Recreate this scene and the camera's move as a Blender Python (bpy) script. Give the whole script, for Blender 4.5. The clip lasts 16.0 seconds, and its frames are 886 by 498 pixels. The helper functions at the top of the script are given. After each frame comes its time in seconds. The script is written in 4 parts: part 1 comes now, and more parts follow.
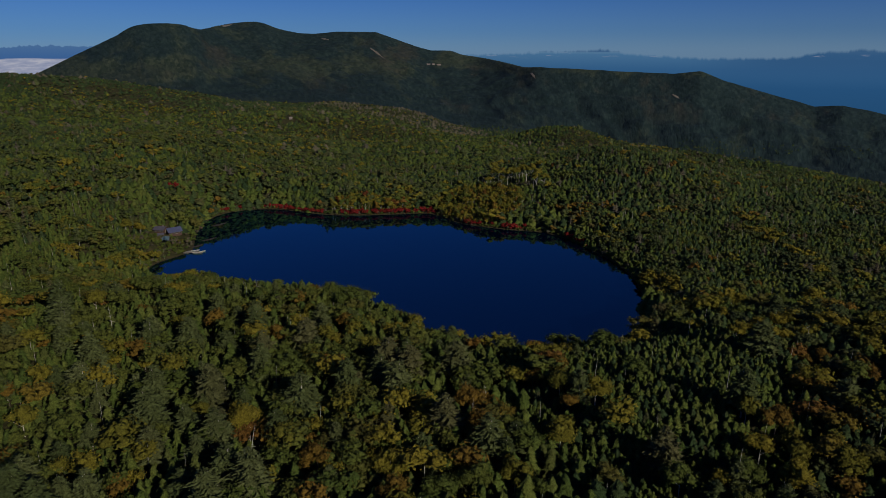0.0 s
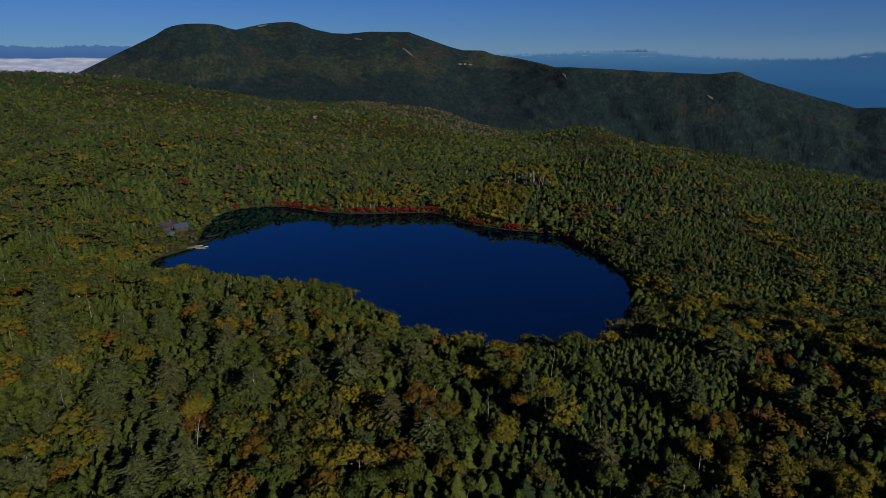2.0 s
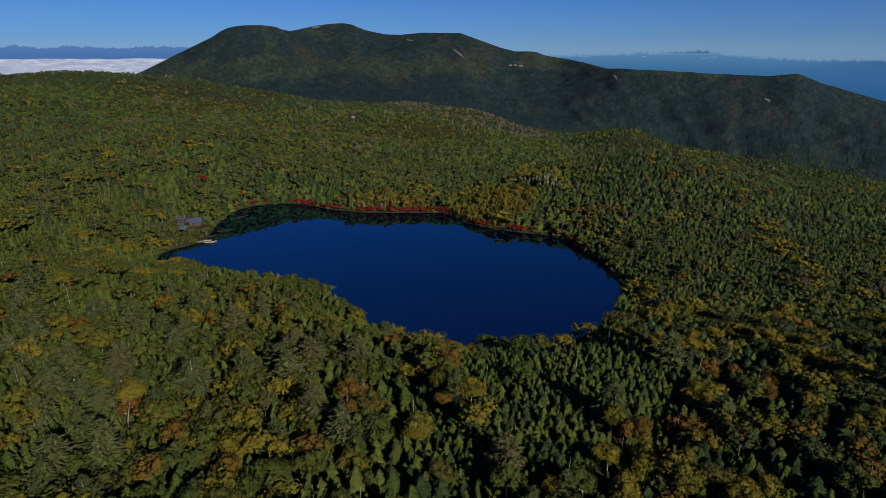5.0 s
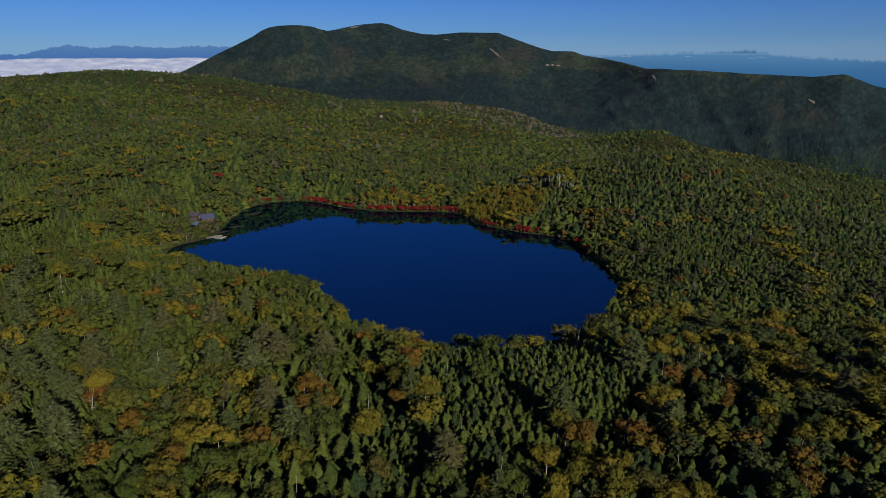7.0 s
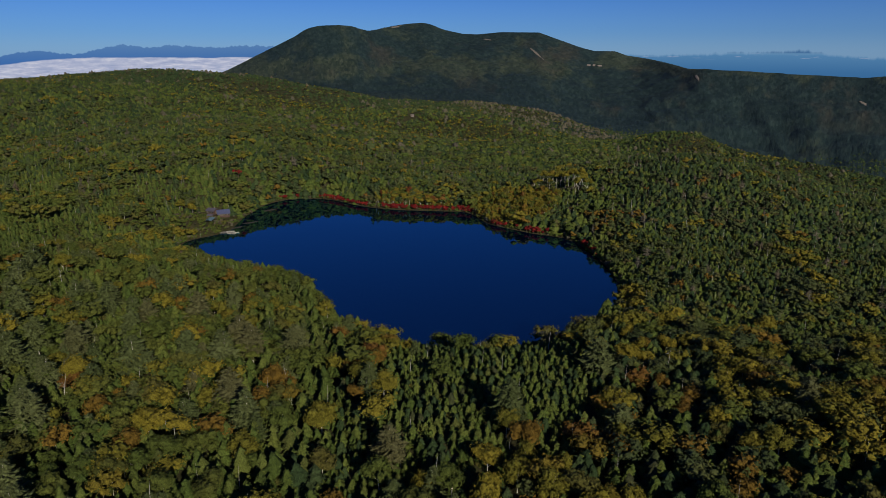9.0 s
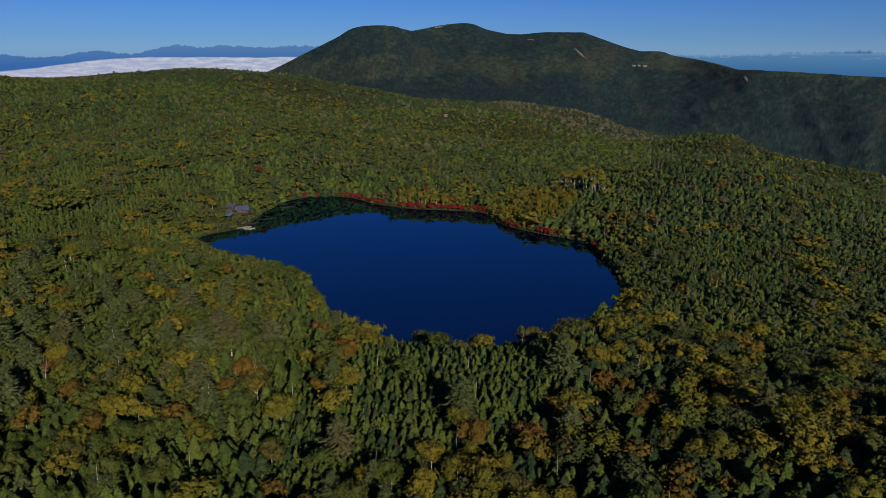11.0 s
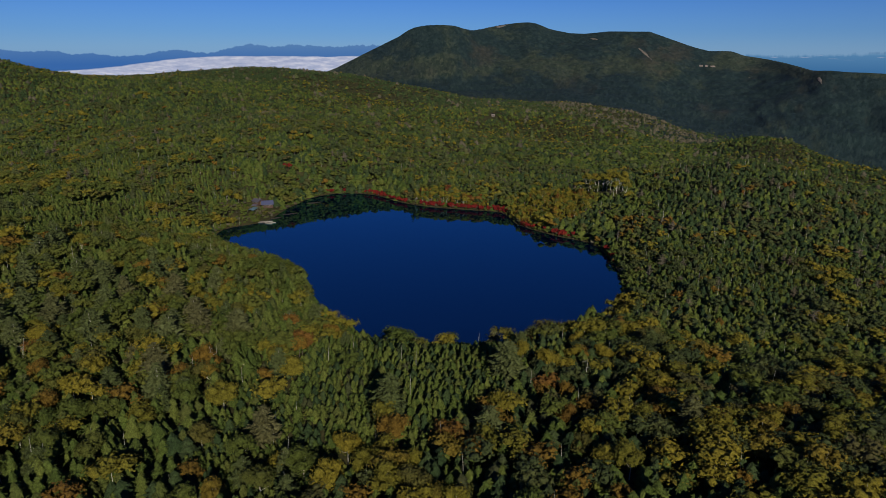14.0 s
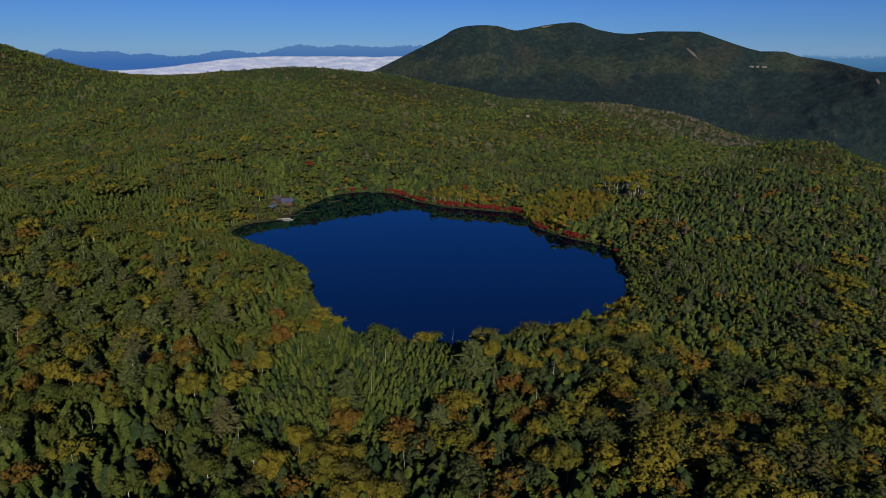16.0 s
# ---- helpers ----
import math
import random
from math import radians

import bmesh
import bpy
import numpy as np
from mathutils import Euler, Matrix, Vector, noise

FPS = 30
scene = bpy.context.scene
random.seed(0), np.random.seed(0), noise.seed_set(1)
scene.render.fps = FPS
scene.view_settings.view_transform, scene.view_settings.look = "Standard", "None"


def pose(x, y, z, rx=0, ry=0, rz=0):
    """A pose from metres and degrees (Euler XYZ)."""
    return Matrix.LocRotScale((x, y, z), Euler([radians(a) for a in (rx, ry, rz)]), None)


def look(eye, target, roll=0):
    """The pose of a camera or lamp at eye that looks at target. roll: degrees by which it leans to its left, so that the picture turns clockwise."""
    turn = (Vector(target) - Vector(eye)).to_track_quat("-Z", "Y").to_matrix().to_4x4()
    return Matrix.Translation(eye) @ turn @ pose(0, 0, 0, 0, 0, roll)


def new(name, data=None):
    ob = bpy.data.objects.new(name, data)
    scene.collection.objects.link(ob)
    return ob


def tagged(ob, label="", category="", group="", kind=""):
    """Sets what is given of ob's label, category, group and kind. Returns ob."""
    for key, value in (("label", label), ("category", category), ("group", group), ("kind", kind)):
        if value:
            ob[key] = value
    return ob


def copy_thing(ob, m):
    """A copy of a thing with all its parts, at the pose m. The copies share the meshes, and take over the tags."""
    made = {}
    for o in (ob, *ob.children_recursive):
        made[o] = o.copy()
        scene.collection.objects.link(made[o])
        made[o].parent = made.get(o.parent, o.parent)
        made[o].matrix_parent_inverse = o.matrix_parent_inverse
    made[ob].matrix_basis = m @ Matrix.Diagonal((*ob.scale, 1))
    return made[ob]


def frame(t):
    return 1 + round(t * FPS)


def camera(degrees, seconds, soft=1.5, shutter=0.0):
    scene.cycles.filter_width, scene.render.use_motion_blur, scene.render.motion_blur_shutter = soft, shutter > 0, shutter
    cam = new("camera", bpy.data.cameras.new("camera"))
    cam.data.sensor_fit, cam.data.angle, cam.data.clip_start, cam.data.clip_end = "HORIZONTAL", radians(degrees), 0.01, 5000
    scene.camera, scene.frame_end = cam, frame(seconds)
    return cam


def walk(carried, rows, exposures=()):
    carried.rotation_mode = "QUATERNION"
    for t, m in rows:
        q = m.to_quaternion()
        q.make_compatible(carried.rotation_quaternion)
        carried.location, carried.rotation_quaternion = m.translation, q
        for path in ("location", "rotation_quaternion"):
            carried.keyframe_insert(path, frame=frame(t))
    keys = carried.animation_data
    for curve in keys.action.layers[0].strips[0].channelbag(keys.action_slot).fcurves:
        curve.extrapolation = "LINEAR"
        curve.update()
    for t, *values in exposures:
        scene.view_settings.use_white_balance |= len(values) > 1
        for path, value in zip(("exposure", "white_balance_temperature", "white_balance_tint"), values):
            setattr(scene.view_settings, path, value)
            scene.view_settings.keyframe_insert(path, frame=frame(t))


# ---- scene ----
cam = camera(68.3, 16.0, soft=0.85)
METRES, EYE, TILT, LEAN, TURN = 160.0, 112.5, -17.0, 0.0, 0.0
ROWS = [
    (0.0, 0.0, 0.0, 0.0, 0.0, 0.0, -0.0),
    (0.5, 0.0312, -0.0015, -0.0008, 0.67, -0.0, -0.21),
    (1.0, 0.0625, -0.0027, -0.0013, 1.37, -0.0, -0.43),
    (1.5, 0.0938, -0.0035, -0.0017, 2.1, -0.01, -0.66),
    (2.0, 0.125, -0.0038, -0.0015, 2.81, -0.03, -0.88),
    (2.5, 0.1564, -0.004, -0.002, 3.58, 0.01, -1.13),
    (3.0, 0.188, -0.0035, -0.0019, 4.24, -0.03, -1.34),
    (3.5, 0.2189, -0.0028, -0.0016, 4.9, -0.02, -1.57),
    (4.0, 0.2504, -0.0018, -0.0014, 5.64, -0.02, -1.79),
    (6.5, 0.4062, 0.0078, 0.0039, 9.71, -0.21, -3.01),
    (7.0, 0.4373, 0.0116, 0.005, 10.47, -0.25, -3.25),
    (7.5, 0.4681, 0.0158, 0.0063, 11.27, -0.29, -3.49),
    (8.0, 0.4992, 0.0204, 0.0078, 12.18, -0.37, -3.77),
    (8.5, 0.53, 0.0253, 0.0091, 13.06, -0.42, -4.06),
    (9.0, 0.5608, 0.0309, 0.0108, 13.95, -0.5, -4.33),
    (11.5, 0.7126, 0.0656, 0.021, 18.51, -0.9, -5.71),
    (12.0, 0.7427, 0.0739, 0.0241, 19.32, -1.0, -5.96),
    (12.5, 0.7724, 0.0824, 0.0269, 20.17, -1.1, -6.21),
    (13.0, 0.8022, 0.0913, 0.0299, 21.07, -1.2, -6.47),
    (13.5, 0.8317, 0.1007, 0.0332, 22.02, -1.32, -6.74),
    (14.0, 0.8612, 0.1108, 0.0366, 22.97, -1.43, -7.01),
    (14.5, 0.8903, 0.1211, 0.0401, 23.76, -1.54, -7.22),
    (15.0, 0.9192, 0.1318, 0.0437, 24.6, -1.64, -7.45),
    (15.5, 0.9481, 0.1431, 0.0476, 25.69, -1.78, -7.75),
    (16.0, 0.9768, 0.1546, 0.0517, 26.79, -1.91, -8.05),
]
walk(cam, [(t, pose(0, 0, EYE, TILT, LEAN, TURN) @ pose(METRES * x, METRES * y, METRES * z, 90 + pitch, roll, yaw)) for t, x, y, z, yaw, pitch, roll in ROWS],
     [(0.0, -0.72), (2.0, -0.60), (3.5, -0.28), (7.0, -0.19), (16.0, -0.18)])

# ---- sky, sun and far distance ----
SUN_AZ, SUN_EL = 141.5, 24.6          # degrees clockwise from +y, and above the horizon
SUN_POWER, SKY_POWER = 5.0, 0.052

sun = new("sun", bpy.data.lights.new("sun", "SUN"))
sun.data.energy, sun.data.angle, sun.data.color = SUN_POWER, radians(0.53), (1.0, 0.91, 0.72)
sun.matrix_world = look((400 * math.sin(radians(SUN_AZ)), 400 * math.cos(radians(SUN_AZ)), 400 * math.tan(radians(SUN_EL))), (0, 0, 0))


class Nodes:
    """Short names for building node trees."""

    def __init__(self, tree):
        self.tree = tree
        tree.nodes.clear()

    def add(self, kind, **values):
        node = self.tree.nodes.new(kind)
        for key, value in values.items():
            if key in node.inputs:
                self.put(node.inputs[key], value)
        return node

    def put(self, socket, value):
        if isinstance(value, bpy.types.NodeSocket):
            self.tree.links.new(value, socket)
        elif isinstance(value, tuple) and len(value) == 3 and socket.type == "RGBA":
            socket.default_value = (*value, 1)
        else:
            socket.default_value = value

    def math(self, op, a, b=0.0, c=0.0, clamp=False):
        node = self.tree.nodes.new("ShaderNodeMath")
        node.operation, node.use_clamp = op, clamp
        for socket, value in zip(node.inputs, (a, b, c)):
            self.put(socket, value)
        return node.outputs[0]

    def span(self, value, low, high, out_low=0.0, out_high=1.0, smooth=False):
        node = self.tree.nodes.new("ShaderNodeMapRange")
        node.interpolation_type = "SMOOTHSTEP" if smooth else "LINEAR"
        for socket, v in zip(node.inputs, (value, low, high, out_low, out_high)):
            self.put(socket, v)
        return node.outputs[0]

    def mix(self, factor, a, b):
        node = self.tree.nodes.new("ShaderNodeMix")
        node.data_type = "RGBA"
        self.put(node.inputs[0], factor)
        self.put(node.inputs[6], a)
        self.put(node.inputs[7], b)
        return node.outputs[2]

    def noise(self, vector, scale, detail=3.0, rough=0.55, dims="3D", w=None):
        node = self.tree.nodes.new("ShaderNodeTexNoise")
        node.noise_dimensions = dims
        if vector is not None:
            self.put(node.inputs["Vector"], vector)
        if w is not None:
            self.put(node.inputs["W"], w)
        self.put(node.inputs["Scale"], scale)
        self.put(node.inputs["Detail"], detail)
        self.put(node.inputs["Roughness"], rough)
        return node.outputs["Fac"]

    def ramp(self, value, stops):
        node = self.tree.nodes.new("ShaderNodeValToRGB")
        band = node.color_ramp
        band.elements[0].position, band.elements[0].color = stops[0][0], (*stops[0][1], 1)
        band.elements[1].position, band.elements[1].color = stops[-1][0], (*stops[-1][1], 1)
        for place, colour in stops[1:-1]:
            band.elements.new(place).color = (*colour, 1)
        self.put(node.inputs[0], value)
        return node.outputs[0]


def build_world():
    world = bpy.data.worlds.new("sky")
    world.use_nodes = True
    scene.world = world
    n = Nodes(world.node_tree)
    sky = n.tree.nodes.new("ShaderNodeTexSky")
    sky.sky_type, sky.sun_disc = "NISHITA", False
    sky.sun_elevation, sky.sun_rotation = radians(SUN_EL), radians(SUN_AZ)
    sky.altitude, sky.air_density, sky.dust_density, sky.ozone_density = 2200, 1.0, 0.3, 2.0
    way = n.tree.nodes.new("ShaderNodeTexCoord").outputs["Generated"]
    split = n.add("ShaderNodeSeparateXYZ", Vector=way)
    x, y, z = split.outputs
    el = n.math("MULTIPLY", n.math("ARCSINE", z), 57.29578)
    az = n.math("MULTIPLY", n.math("ARCTAN2", x, y), 57.29578)
    jag = n.math("SUBTRACT", n.noise(None, 1.9, 6, 0.65, "1D", az), 0.5)

    def ridge(low, high, stops, rough):
        place = n.span(az, low, high)
        height = n.ramp(place, [((a - low) / (high - low), ((e + 2) / 4,) * 3) for a, e in stops])
        height = n.math("MULTIPLY_ADD", height, 4.0, -2.0)
        return n.math("MULTIPLY_ADD", jag, rough, height)

    alps = ridge(-75, 40, [(-75, -0.3), (-58.4, -0.5), (-57.4, -0.07), (-55.6, -0.3), (-53.7, -0.22), (-52.5, -0.5), (-51.3, -0.38), (-49.7, -0.63),
                           (-48, -0.55), (-45.5, -0.11), (-43, -0.41), (-41.5, -0.05), (-39.8, 0.33), (-37.7, 0.09), (-36.5, 0.3), (-32.8, 0.11), (-31, 0.28),
                           (3, -0.38), (8.2, -0.2), (8.7, -0.02), (9.3, -0.2), (11.5, -0.06), (13.4, 0.04), (15.2, -0.32), (21, -0.65), (27, -0.58), (29.5, -0.05),
                           (30.3, -0.17), (31.6, 0.1), (33, -0.12), (40, -0.5)], 0.42)
    cloud_top = n.math("MULTIPLY_ADD", n.math("SUBTRACT", n.noise(way, 26, 4, 0.6), 0.5), 0.22,
                       n.span(az, -54, -42, -1.65, -0.62, True))
    billow = n.noise(n.add("ShaderNodeCombineXYZ", X=az, Y=n.math("MULTIPLY", el, 5.0)).outputs[0], 0.9, 5, 0.62)
    cloud = n.ramp(billow, [(0.3, (0.32, 0.38, 0.58)), (0.5, (0.46, 0.50, 0.67)), (0.72, (0.70, 0.70, 0.79))])
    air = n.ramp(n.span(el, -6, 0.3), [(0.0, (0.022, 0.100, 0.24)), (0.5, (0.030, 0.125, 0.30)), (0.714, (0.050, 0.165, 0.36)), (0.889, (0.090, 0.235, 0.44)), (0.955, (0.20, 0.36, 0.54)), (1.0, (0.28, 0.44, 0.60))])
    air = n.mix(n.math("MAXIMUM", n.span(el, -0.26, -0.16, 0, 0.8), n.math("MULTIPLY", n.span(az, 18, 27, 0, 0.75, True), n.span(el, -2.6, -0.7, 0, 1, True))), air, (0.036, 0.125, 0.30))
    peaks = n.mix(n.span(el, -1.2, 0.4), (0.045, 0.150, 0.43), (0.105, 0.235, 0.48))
    strand = n.math("MULTIPLY", n.span(n.noise(n.add("ShaderNodeCombineXYZ", X=az, Y=n.math("MULTIPLY", el, 9.0)).outputs[0], 0.55, 3, 0.6), 0.58, 0.70, 0, 0.75, True),
                    n.math("MULTIPLY", n.span(el, -0.75, -0.45, 0, 1, True), n.span(el, -0.15, -0.35, 0, 1, True)))
    sky_lit = n.add("ShaderNodeVectorMath")
    sky_lit.operation = "SCALE"
    n.put(sky_lit.inputs[0], sky.outputs[0])
    n.put(sky_lit.inputs["Scale"], SKY_POWER)
    clear = n.add("ShaderNodeVectorMath")
    clear.operation = "MULTIPLY"
    n.put(clear.inputs[0], sky_lit.outputs[0])
    n.put(clear.inputs[1], (0.26, 0.61, 1.42))
    haze = n.mix(n.math("ADD", n.math("MULTIPLY", n.span(el, 5.0, -0.5, 0, 1), 0.20), n.math("MULTIPLY", n.span(el, 1.6, -0.4, 0, 1, True), 0.16)), clear.outputs[0], (0.34, 0.50, 0.70))
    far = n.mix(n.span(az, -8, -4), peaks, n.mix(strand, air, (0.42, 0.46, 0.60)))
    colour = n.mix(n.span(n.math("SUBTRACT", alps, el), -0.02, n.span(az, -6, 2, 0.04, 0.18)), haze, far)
    low_cloud = n.math("MULTIPLY", n.span(n.math("SUBTRACT", cloud_top, el), -0.02, 0.07, 0, 1, True), n.span(az, -14, -22))
    colour = n.mix(low_cloud, colour, cloud)
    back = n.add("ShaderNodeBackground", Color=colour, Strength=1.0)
    out = n.tree.nodes.new("ShaderNodeOutputWorld")
    n.tree.links.new(back.outputs[0], out.inputs[0])


build_world()


# ---- materials ----
ORIGIN = (80.0, 60.0)                  # the middle of the plan's bearings


def material(name, build):
    mat = bpy.data.materials.new(name)
    mat.use_nodes = True
    n = Nodes(mat.node_tree)
    shader = n.tree.nodes.new("ShaderNodeBsdfPrincipled")
    out = n.tree.nodes.new("ShaderNodeOutputMaterial")
    n.tree.links.new(shader.outputs[0], out.inputs[0])
    here = n.tree.nodes.new("ShaderNodeNewGeometry").outputs["Position"]
    for key, value in build(n, here).items():
        n.put(shader.inputs[key], value)
    return mat


def bump(n, height, strength, distance):
    return n.add("ShaderNodeBump", Height=height, Strength=strength, Distance=distance).outputs[0]


def foliage(name, dark, mid, light, odd):
    """Leaf masses: the tint changes from tree to tree and in broad drifts over the hill, and a little from bough to bough."""
    def build(n, here):
        flat = n.add("ShaderNodeVectorMath")
        flat.operation = "MULTIPLY"
        n.put(flat.inputs[0], here)
        n.put(flat.inputs[1], (1, 1, 0.0))
        tone = n.tree.nodes.new("ShaderNodeAttribute")
        tone.attribute_name = "tone"
        own = n.math("FRACT", n.math("ADD", tone.outputs["Fac"], n.tree.nodes.new("ShaderNodeObjectInfo").outputs["Random"]))
        other = n.math("FRACT", n.math("MULTIPLY", own, 17.31))
        drift = n.noise(flat.outputs[0], 0.014, 3)
        island = n.tree.nodes.new("ShaderNodeNewGeometry").outputs["Random Per Island"]
        value = n.math("ADD", n.math("MULTIPLY_ADD", own, 0.54, 0.06), n.math("ADD", n.math("MULTIPLY_ADD", island, 0.08, 0.04), n.math("MULTIPLY", drift, 0.30)))
        colour = n.ramp(value, [(0.1, dark), (0.5, mid), (0.98, light)])
        colour = n.mix(n.span(other, 0.80, 0.95, 0, 0.75), colour, odd)
        leaf = n.noise(here, 2.0, 4, 0.75)
        tuft = n.add("ShaderNodeVectorMath")
        tuft.operation = "SCALE"
        n.put(tuft.inputs[0], colour)
        # leaf mottling; its dark spots stand for shaded gaps between clumps
        n.put(tuft.inputs["Scale"], n.span(leaf, 0.36, 0.65, 0.6, 1.4))
        return {"Base Color": tuft.outputs[0], "Roughness": 0.8, "Specular IOR Level": 0.10, "Normal": bump(n, leaf, 0.8, 0.9)}
    return material(name, build)


M_FIR = foliage("fir_needles", (0.0360, 0.0605, 0.0150), (0.0730, 0.1030, 0.0215), (0.1220, 0.1390, 0.0305), (0.0779, 0.0879, 0.0245))
# fir in a deeper green: shade the simple crowns lack, put into colour
M_SHADED_FIR = foliage("shaded_fir_needles", (0.0165, 0.0345, 0.0150), (0.0345, 0.0580, 0.0215), (0.0595, 0.0820, 0.0300), (0.0590, 0.0600, 0.0270))
M_HEMLOCK = foliage("hemlock_needles", (0.0470, 0.0660, 0.0220), (0.0780, 0.0970, 0.0340), (0.1130, 0.1270, 0.0500), (0.1060, 0.0970, 0.0440))
M_YELLOW = foliage("yellow_leaves", (0.0850, 0.0900, 0.0150), (0.1400, 0.1250, 0.0170), (0.1980, 0.1560, 0.0190), (0.1500, 0.1040, 0.0180))
M_OLIVE = foliage("olive_leaves", (0.0425, 0.0662, 0.0149), (0.0703, 0.0893, 0.0181), (0.1024, 0.1077, 0.0220), (0.0937, 0.0816, 0.0211))
M_ORANGE = foliage("orange_leaves", (0.1033, 0.0690, 0.0134), (0.1401, 0.0870, 0.0154), (0.1733, 0.1050, 0.0172), (0.1401, 0.0663, 0.0180))
M_RED = foliage("red_leaves", (0.0900, 0.0080, 0.0100), (0.1450, 0.0130, 0.0130), (0.2000, 0.0220, 0.0160), (0.1150, 0.0280, 0.0150))
M_RUST = foliage("rust_red_leaves", (0.0857, 0.0342, 0.0115), (0.1163, 0.0466, 0.0137), (0.1408, 0.0650, 0.0151), (0.1163, 0.0218, 0.0158))
M_TWIG = foliage("bare_twigs", (0.0672, 0.0614, 0.0442), (0.1008, 0.0902, 0.0634), (0.1344, 0.1190, 0.0845), (0.1056, 0.0826, 0.0557))
M_THIN = foliage("thin_brown_leaves", (0.0251, 0.0395, 0.0166), (0.0502, 0.0659, 0.0237), (0.0854, 0.0923, 0.0306), (0.0879, 0.0725, 0.0278))


def bark(name, dark, light):
    def build(n, here):
        return {"Base Color": n.ramp(n.noise(here, 2.2, 5, 0.7), [(0.3, dark), (0.7, light)]), "Roughness": 0.9, "Specular IOR Level": 0.2,
                "Normal": bump(n, n.noise(here, 9, 4), 0.5, 0.05)}
    return material(name, build)


M_BARK = bark("fir_bark", (0.045, 0.036, 0.028), (0.13, 0.115, 0.095))
M_BIRCH = bark("birch_bark", (0.22, 0.20, 0.17), (0.58, 0.55, 0.49))
M_SNAG = bark("bleached_wood", (0.24, 0.23, 0.21), (0.46, 0.44, 0.41))


def ground_build(n, here):
    """Forest floor under the trees; on the far hills, the closed canopy seen from afar, its greens blued for haze."""
    x, y, z = n.add("ShaderNodeSeparateXYZ", Vector=here).outputs
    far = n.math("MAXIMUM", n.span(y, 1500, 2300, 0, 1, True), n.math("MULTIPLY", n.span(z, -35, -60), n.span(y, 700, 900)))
    floor = n.ramp(n.noise(here, 0.35, 5, 0.65), [(0.3, (0.024, 0.026, 0.012)), (0.55, (0.050, 0.048, 0.020)), (0.75, (0.090, 0.070, 0.030))])
    # crowns of the far forest, which stand upright on the slope, then stands of dark fir, turning birch and bare slopes
    east, north = n.math("SUBTRACT", x, ORIGIN[0]), n.math("SUBTRACT", y, ORIGIN[1])
    away = n.math("SQRT", n.math("ADD", n.math("MULTIPLY", east, east), n.math("MULTIPLY", north, north)))
    upright = n.add("ShaderNodeCombineXYZ", X=n.math("MULTIPLY", n.math("ARCTAN2", east, north), 3500.0), Y=n.math("MULTIPLY", away, 0.2), Z=z).outputs[0]
    crown = n.add("ShaderNodeTexVoronoi", Vector=upright, Scale=0.085)
    tree = n.math("ADD", n.math("MULTIPLY", n.noise(upright, 0.05, 4, 0.7), 0.7), n.math("MULTIPLY", n.add("ShaderNodeSeparateColor", Color=crown.outputs["Color"]).outputs[0], 0.32))
    # the blue cast of these far greens stands for haze, put into colour
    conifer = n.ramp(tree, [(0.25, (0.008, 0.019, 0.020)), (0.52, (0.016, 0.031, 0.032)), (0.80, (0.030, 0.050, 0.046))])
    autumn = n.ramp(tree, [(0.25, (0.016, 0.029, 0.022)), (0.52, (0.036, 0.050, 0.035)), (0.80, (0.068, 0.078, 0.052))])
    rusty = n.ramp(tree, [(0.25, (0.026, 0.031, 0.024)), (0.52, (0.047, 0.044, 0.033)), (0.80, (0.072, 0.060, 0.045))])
    stand = n.noise(upright, 0.0055, 6, 0.65)
    shelf = n.math("MULTIPLY_ADD", n.math("SUBTRACT", n.noise(upright, 0.004, 4, 0.6), 0.5), 100.0, z)
    lit = n.math("MULTIPLY", n.span(shelf, -35, 15, 0, 1, True), n.span(shelf, 100, 45, 0, 1, True))
    belt = n.math("MULTIPLY", n.span(shelf, 20, -30, 0, 1, True), n.span(y, 2150, 2350))
    bias = n.math("MULTIPLY_ADD", belt, -0.05, n.math("MULTIPLY_ADD", lit, 0.17, -0.04))
    canopy = n.mix(n.span(n.math("ADD", stand, bias), 0.47, 0.64, 0, 0.92, True), conifer, autumn)
    slope = n.noise(upright, 0.0034, 5, 0.6)
    canopy = n.mix(n.math("MULTIPLY", n.span(slope, 0.54, 0.66, 0, 0.6, True), n.span(y, 2300, 2700)), canopy, rusty)
    scree = n.math("MULTIPLY", n.span(n.noise(upright, 0.013, 6, 0.72), 0.70, 0.725, 0, 0.6), n.span(y, 2900, 3300))
    canopy = n.mix(scree, canopy, (0.14, 0.12, 0.095))
    wet = n.math("MULTIPLY", n.span(z, 0.5, -0.4), n.span(y, 560, 520))
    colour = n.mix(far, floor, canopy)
    colour = n.mix(wet, colour, n.mix(n.noise(here, 0.8, 4), (0.030, 0.022, 0.012), (0.085, 0.068, 0.045)))
    height = n.math("ADD", n.noise(upright, 0.045, 4, 0.7), n.math("MULTIPLY", crown.outputs["Distance"], -0.05))
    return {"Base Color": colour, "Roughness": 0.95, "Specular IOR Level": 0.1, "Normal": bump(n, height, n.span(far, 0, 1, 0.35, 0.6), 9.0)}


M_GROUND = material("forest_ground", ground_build)


